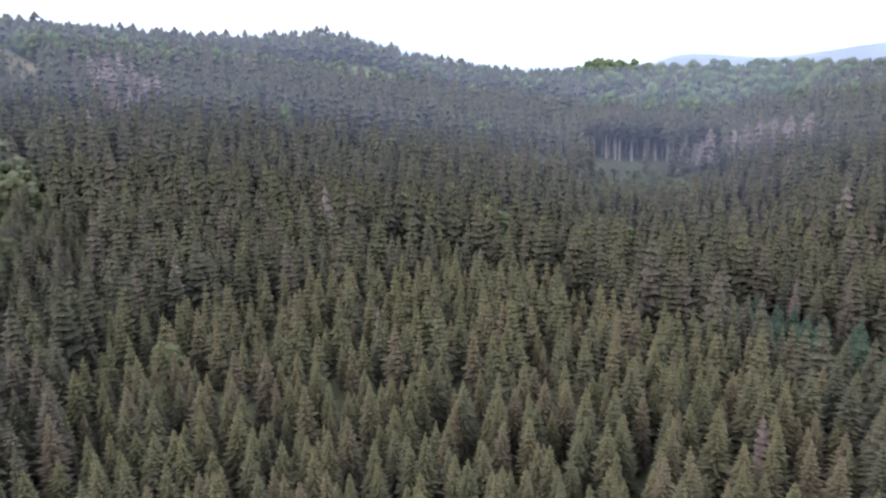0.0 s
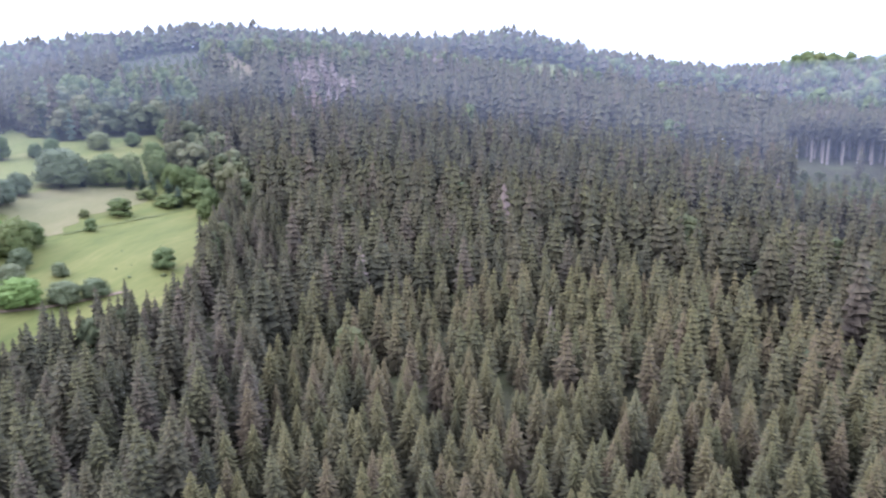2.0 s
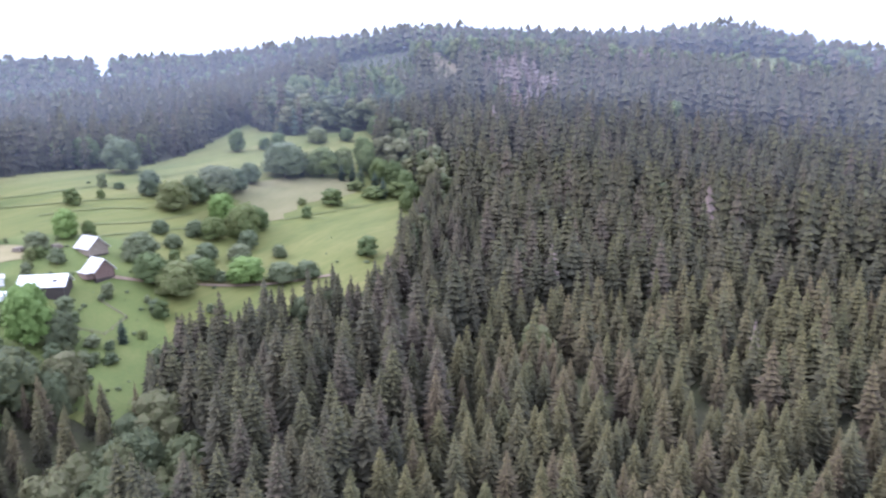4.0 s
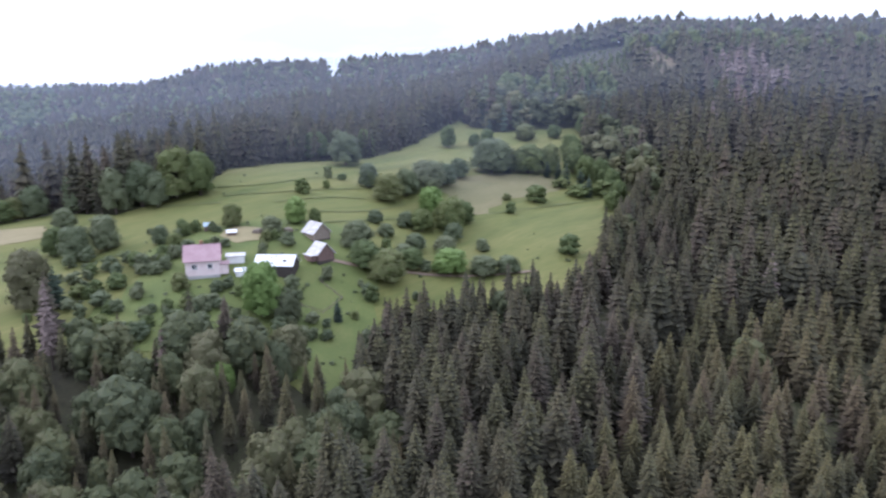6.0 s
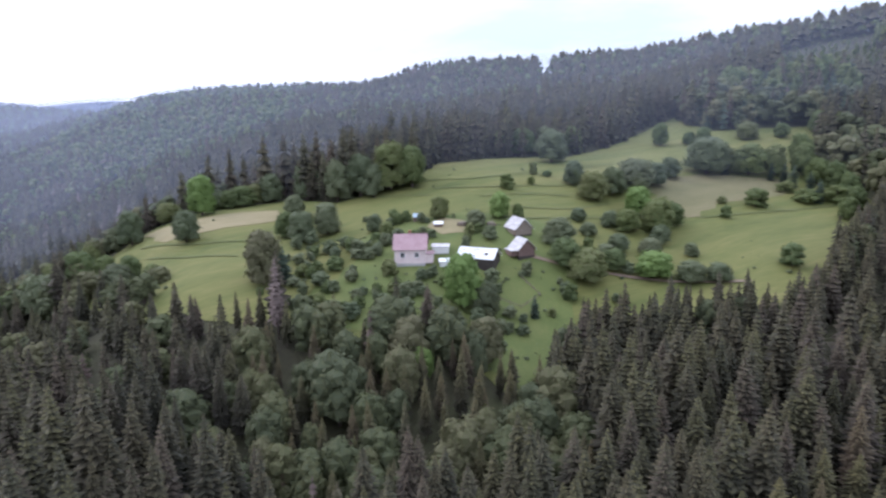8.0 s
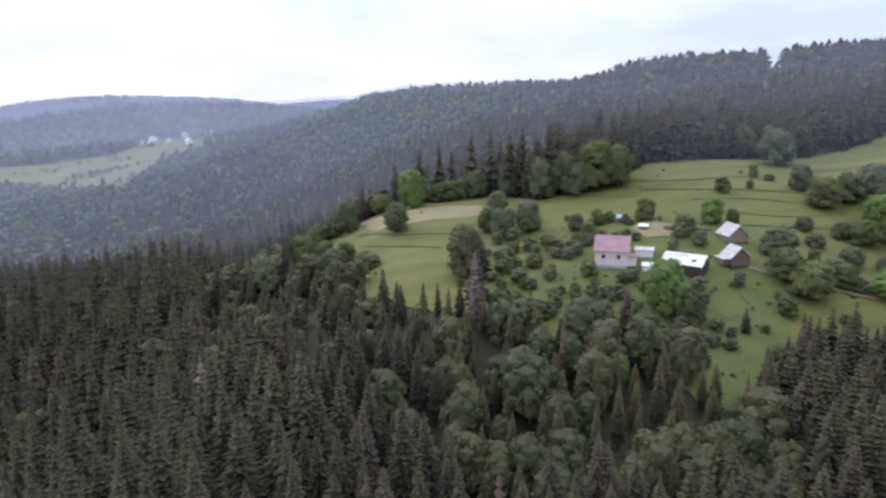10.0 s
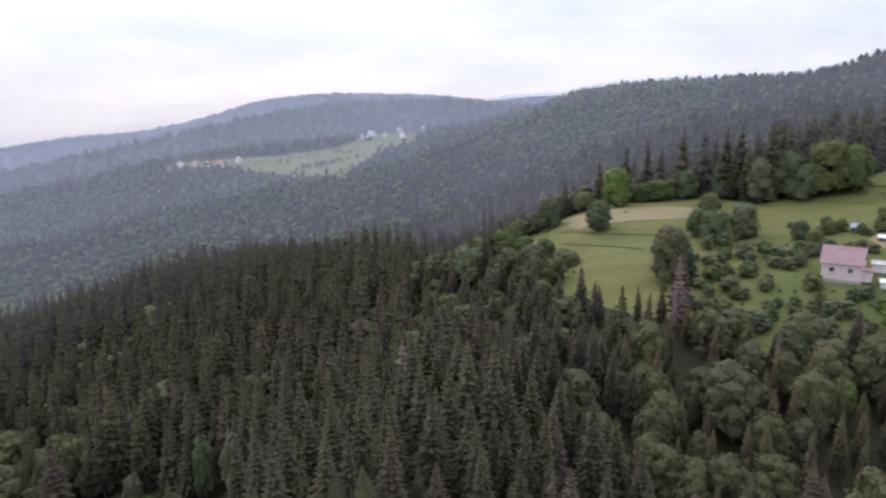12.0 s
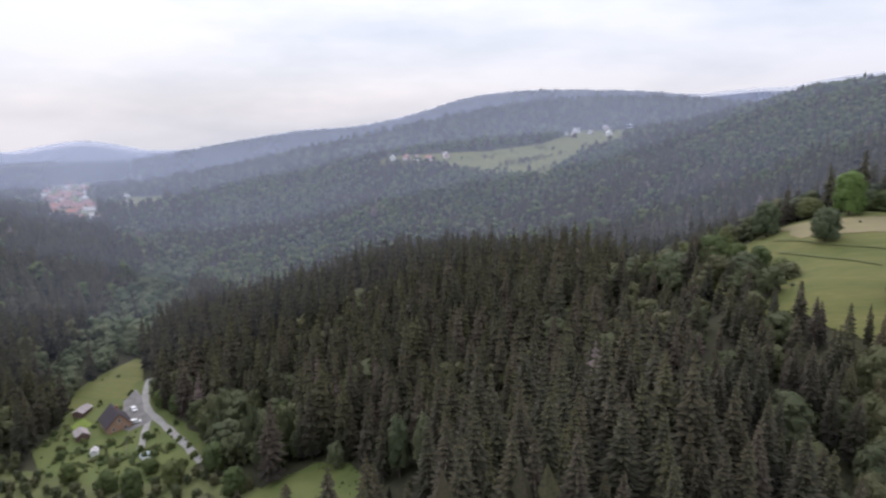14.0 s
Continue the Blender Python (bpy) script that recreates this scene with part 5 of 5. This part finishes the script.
x, y = rng.uniform(-250, -120, 3600), rng.uniform(-270, -74, 3600)
keep = (inside(x, y, YARD_BELOW) | inside(x, y, GLADE)) & ~inside(x, y, COURT) & (soft_noise(x, y, 9, 4) > -0.15)
for (x0, y0), (x1, y1) in list(zip(ROAD, ROAD[1:])) + [((-200, -212), (-187, -202)), ((-187, -202), (-175, -192))]:
    k = np.clip(((x - x0) * (x1 - x0) + (y - y0) * (y1 - y0)) / ((x1 - x0) ** 2 + (y1 - y0) ** 2), 0, 1)
    keep &= np.hypot(x - x0 - k * (x1 - x0), y - y0 - k * (y1 - y0)) > 3.2
for a, b, r in ((-189, -219, 9), (-194, -243, 5), (-178, -225, 5), (-169, -208, 3), (-170, -184, 3)):
    keep &= np.hypot(x - a, y - b) > r
tall = rng.uniform(0.4, 1.5, keep.sum()) * np.where(inside(x[keep], y[keep], GLADE), 0.5, 1.0)
plant_all("scrub", BROADS_FAR, np.stack([x[keep], y[keep], tall + 0.3, tall * rng.uniform(1.3, 2.4, len(tall))], -1), [LEAVES, BARK], "rank grass and garden plants round the valley cottage", "scrub")

# the valley cottage
cottage = gable("cottage", (-189, -219), 60, 11.5, 9.0, 2.9, 4.6, WALL_ORANGE, ROOF_DARK, "valley cottage with steep dark roof and orange timber gable", base=2.0, over=0.7)
window(cottage, -3.2, -4.5, 1.6, 1.1, 1.2, "front")
window(cottage, 2.8, -4.5, 1.6, 1.1, 1.2, "front")
for wy in (-2.2, 2.2):
    window(cottage, 5.75, wy, 1.6, 1.1, 1.2, "end")
window(cottage, 5.75, 0.0, 4.6, 1.2, 1.2, "end")
bars("chimney", [(-1.4, 0.6, 6.6, -0.7, 1.3, 8.4)], BRICK_RED, cottage)
bars("terrace", [(5.8, -4.6, -1.2, 9.2, 3.6, 0.05)], CONCRETE, cottage, "grey concrete terrace")
ROOF_BROWN = material("brownish_sheet_roof", [(0.20, 0.165, 0.155), (0.30, 0.26, 0.25), (0.38, 0.34, 0.33)], 0.75, 0.9, 3.0, 0.2)
gable("wood_store", (-194, -243), 20, 7.5, 4.2, 2.1, 0.9, BOARDS, ROOF_BROWN, "low open wood store with brownish sheet roof", "shed", over=0.35)
gable("tool_shed", (-178, -225), 60, 6.0, 4.6, 2.2, 1.3, BOARDS, ROOF_BROWN, "small dark wooden shed with brownish weathered roof", "shed", over=0.35)
gable("greenhouse", (-169, -208), 40, 3.8, 2.6, 1.6, 0.7, WALL_WHITE, ROOF_OLD, "small whitish garden greenhouse", "greenhouse", over=0.1)


def car(at, turn, paint, label):
    x, y = at
    ob = new("car")
    ob.matrix_world = pose(x, y, level(x, y) + 0.55, 0, 0, turn)
    prism("body", [(-2.1, 0.35), (2.1, 0.35), (2.15, 0.75), (1.2, 0.95), (0.7, 1.45), (-1.3, 1.5), (-1.9, 1.0), (-2.15, 0.9)], -0.85, 0.85, paint, ob)
    prism("windscreen", [(0.72, 1.40), (1.17, 0.98), (1.22, 1.0), (0.77, 1.43)], -0.75, 0.75, GLASS, ob)
    for s in (-1, 1):
        prism("side_window", [(-1.5, 1.0), (1.0, 1.0), (0.62, 1.38), (-1.25, 1.42)], 0.853 * s, 0.875 * s, GLASS, ob)
        for wx in (-1.3, 1.3):
            bm = bmesh.new()
            bmesh.ops.create_cone(bm, cap_ends=True, segments=16, radius1=0.33, radius2=0.33, depth=0.22, matrix=Matrix.Translation((wx, 0.80 * s, 0.33)) @ Matrix.Rotation(radians(90), 4, "X"))
            wheel = part("wheel", bm, TYRE, ob)
            bm = bmesh.new()
            bmesh.ops.create_cone(bm, cap_ends=True, segments=12, radius1=0.19, radius2=0.17, depth=0.24, matrix=Matrix.Translation((wx, 0.80 * s, 0.33)) @ Matrix.Rotation(radians(90), 4, "X"))
            part("rim", bm, CONCRETE, wheel)
    return tagged(ob, label, "car", "parked cars")


car((-192, -212), 130, PAINT_WHITE, "white car parked beside the valley cottage")
car((-201, -222), 60, PAINT_WHITE, "white car parked by the cottage garage")


def pool(at, radius, tall, label):
    x, y = at
    ob = new("garden_pool")
    ob.matrix_world = pose(x, y, level(x, y) + 0.3)
    bm = bmesh.new()
    bmesh.ops.create_cone(bm, cap_ends=False, segments=24, radius1=radius, radius2=radius * 0.97, depth=tall, matrix=Matrix.Translation((0, 0, tall / 2)))
    part("rim", bm, PAINT_WHITE, ob)
    bm = bmesh.new()
    bmesh.ops.create_cone(bm, cap_ends=True, segments=24, radius1=radius * 0.96, radius2=radius * 0.96, depth=tall * 0.8, matrix=Matrix.Translation((0, 0, tall * 0.42)))
    part("cover", bm, PALE_BLUE, ob, "pale blue pool cover")
    return tagged(ob, label, "pool")


pool((-170, -184), 2.4, 1.1, "round garden pool with a pale blue cover")

# sheds and clutter round the farm
gable("garden_hut", (-217, 99), 70, 2.6, 2.2, 1.8, 0.8, BOARDS, PALE_BLUE, "small garden hut with a pale blue roof", "shed", over=0.3)
gable("rabbit_shed", (-207, 102), 60, 2.6, 1.8, 1.4, 0.5, BOARDS, ROOF_WHITE, "low shed with a bright sheet roof", "shed", over=0.3)
gable("lean_shed", (-183, 92.5), 62, 3.6, 3.0, 1.5, 0.5, WALL_WHITE, ROOF_WHITE, "small white lean-to with sheet roof", "shed", over=0.3)


def wood_pile(at, turn, label):
    x, y = at
    ob = new("wood_pile")
    ob.matrix_world = pose(x, y, level(x, y) + 0.45, 0, 0, turn)
    for row in range(3):
        for k in range(7 - row):
            bm = bmesh.new()
            bmesh.ops.create_cone(bm, cap_ends=True, segments=8, radius1=0.2, radius2=0.18, depth=3.2, matrix=Matrix.Translation(((k + row / 2) * 0.4 - 1.2, 0, 0.2 + 0.35 * row)) @ Matrix.Rotation(radians(90), 4, "X"))
            part("log", bm, WOOD, ob)
    return tagged(ob, label, "wood pile")


wood_pile((-203, 109), 30, "stacked pale logs on bare soil")
wood_pile((-198, 117), 75, "stack of weathered logs near the barn")


def fence(line, label):
    """Posts with two rails along a line on the land."""
    ob = new("fence")
    x0, y0 = line[0]
    ob.matrix_world = pose(x0, y0, level(x0, y0))
    for (ax, ay), (bx, by) in zip(line, line[1:]):
        n = max(1, round(math.hypot(bx - ax, by - ay) / 3))
        pts = [(ax + (bx - ax) * k / n, ay + (by - ay) * k / n) for k in range(n + 1)]
        pts = [(x - x0, y - y0, level(x, y) - level(x0, y0) + 0.3) for x, y in pts]
        for x, y, z in pts[:-1]:
            bars("post", [(x - 0.07, y - 0.07, z - 0.5, x + 0.07, y + 0.07, z + 1.15)], WOOD, ob)
        for a, b in zip(pts, pts[1:]):
            for h in (0.5, 0.95):
                bm = bmesh.new()
                d = Vector(b) - Vector(a)
                m = Matrix.Translation((Vector(a) + Vector(b)) / 2 + Vector((0, 0, h))) @ d.to_track_quat("X", "Z").to_matrix().to_4x4() @ Matrix.Diagonal((d.length, 0.04, 0.11, 1))
                bmesh.ops.create_cube(bm, size=1, matrix=m)
                part("rail", bm, WOOD, ob)
    return tagged(ob, label, "fence")


fence([(-168, 96), (-160, 104), (-162, 112), (-170, 110)], "weathered wooden fence round a small garden")
fence([(-184, -207), (-176, -200), (-169, -193)], "wooden garden fence beside the drive")

# ---- the hamlet on the far slope and the village in the valley ----
for at, turn, long, roof, wall, label in (
        ((-1415, -234), 20, 24, ROOF_WHITE, WALL_WHITE, "long barn with bright white roof on a far pasture"),
        ((-1443, -327), 35, 12, ROOF_DARK, WALL_WHITE, "far hamlet house with dark roof"),
        ((-1491, -314), 60, 14, ROOF_OLD, WALL_WHITE, "far hamlet house with grey roof"),
        ((-1465, -280), 10, 12, ROOF_RED, WALL_WHITE, "far hamlet house with red roof"),
        ((-1540, -262), 40, 14, ROOF_OLD, WALL_PINK, "far hamlet house with weathered roof"),
        ((-1560, -215), 70, 11, ROOF_WHITE, WALL_WHITE, "far hamlet house with pale roof"),
        ((-1400, -300), 30, 11, ROOF_OLD, BOARDS, "far timber barn in the hamlet"),
        ((-1138, -569), 25, 13, ROOF_WHITE, WALL_WHITE, "far white house among trees"),
        ((-1136, -540), 55, 11, ROOF_RED, WALL_PINK, "far house with red roof among trees"),
        ((-1130, -518), 15, 12, ROOF_RED, WALL_WHITE, "far house with red roof among trees"),
        ((-1124, -491), 65, 13, ROOF_RED, WALL_PINK, "far house with red roof among trees"),
        ((-1150, -470), 35, 14, ROOF_OLD, WALL_PINK, "far house with brownish roof among trees")):
    gable("far_house", at, turn, long, 9.5, 6.0, 4.5, wall, roof, label, "house", over=0.6, group="houses of the far hamlet")

gable("hill_house", (58, 474), 35, 8, 6, 3.2, 2.2, BOARDS, ROOF_WHITE, "wooden house with a bright white roof among trees on the hillside", over=0.5)
VILLAGE_LINE = np.array([(-690, -825), (-800, -970), (-920, -1130), (-1080, -1360), (-1240, -1560), (-1400, -1720)], float)
WALL_DULL = material("dull_cream_render", [(0.30, 0.25, 0.23), (0.44, 0.37, 0.34)], 0.9, 0.8, 7.0, 0.2)
ROOF_ROSE = material("faded_rose_tile_roof", [(0.26, 0.14, 0.125), (0.34, 0.20, 0.18), (0.40, 0.27, 0.25)], 0.8, 0.6, 5.0, 0.2)
KINDS = [(ROOF_ROSE, WALL_DULL, "village house with faded red tiled roof"), (ROOF_RED, WALL_DULL, "cream village house with red roof"),
         (ROOF_OLD, WALL_WHITE, "white village house with pale roof"), (ROOF_ROSE, WALL_PINK, "pinkish village house with faded roof")]
models = []
for k in range(96):
    u = rng.uniform(0, 1) ** 0.85 * 4.999
    i = int(u)
    p = VILLAGE_LINE[i] * (1 - u + i) + VILLAGE_LINE[i + 1] * (u - i)
    x, y = p + rng.normal(0, 1, 2) * (22 + 9 * u)
    roof, wall, label = KINDS[int(rng.choice(4, p=(0.36, 0.24, 0.24, 0.16)))]
    big = rng.uniform(0.9, 1.5)
    if len(models) < 12:
        models.append(gable("village_house", (x, y), rng.uniform(0, 180), 12 * big, 9.5 * big, 6.0, 4.5, wall, roof, label, "house", over=0.5, base=4, group="houses of the village"))
    else:
        copy_thing(models[int(rng.integers(0, len(models)))], pose(x, y, level(x, y), 0, 0, rng.uniform(0, 180)))
for at, turn, long in (((-1160, -1255), 30, 30), ((-1145, -1225), 60, 22), ((-1520, -1578), 20, 34), ((-1780, -1778), 25, 60), ((-1774, -1845), 10, 70), ((-1600, -1500), 30, 40)):
    gable("village_hall", at, turn, long, 16, 6, 3, WALL_WHITE, ROOF_WHITE, "long white hall in the valley beyond the village", "hall", over=0.5, base=4, group="valley halls")
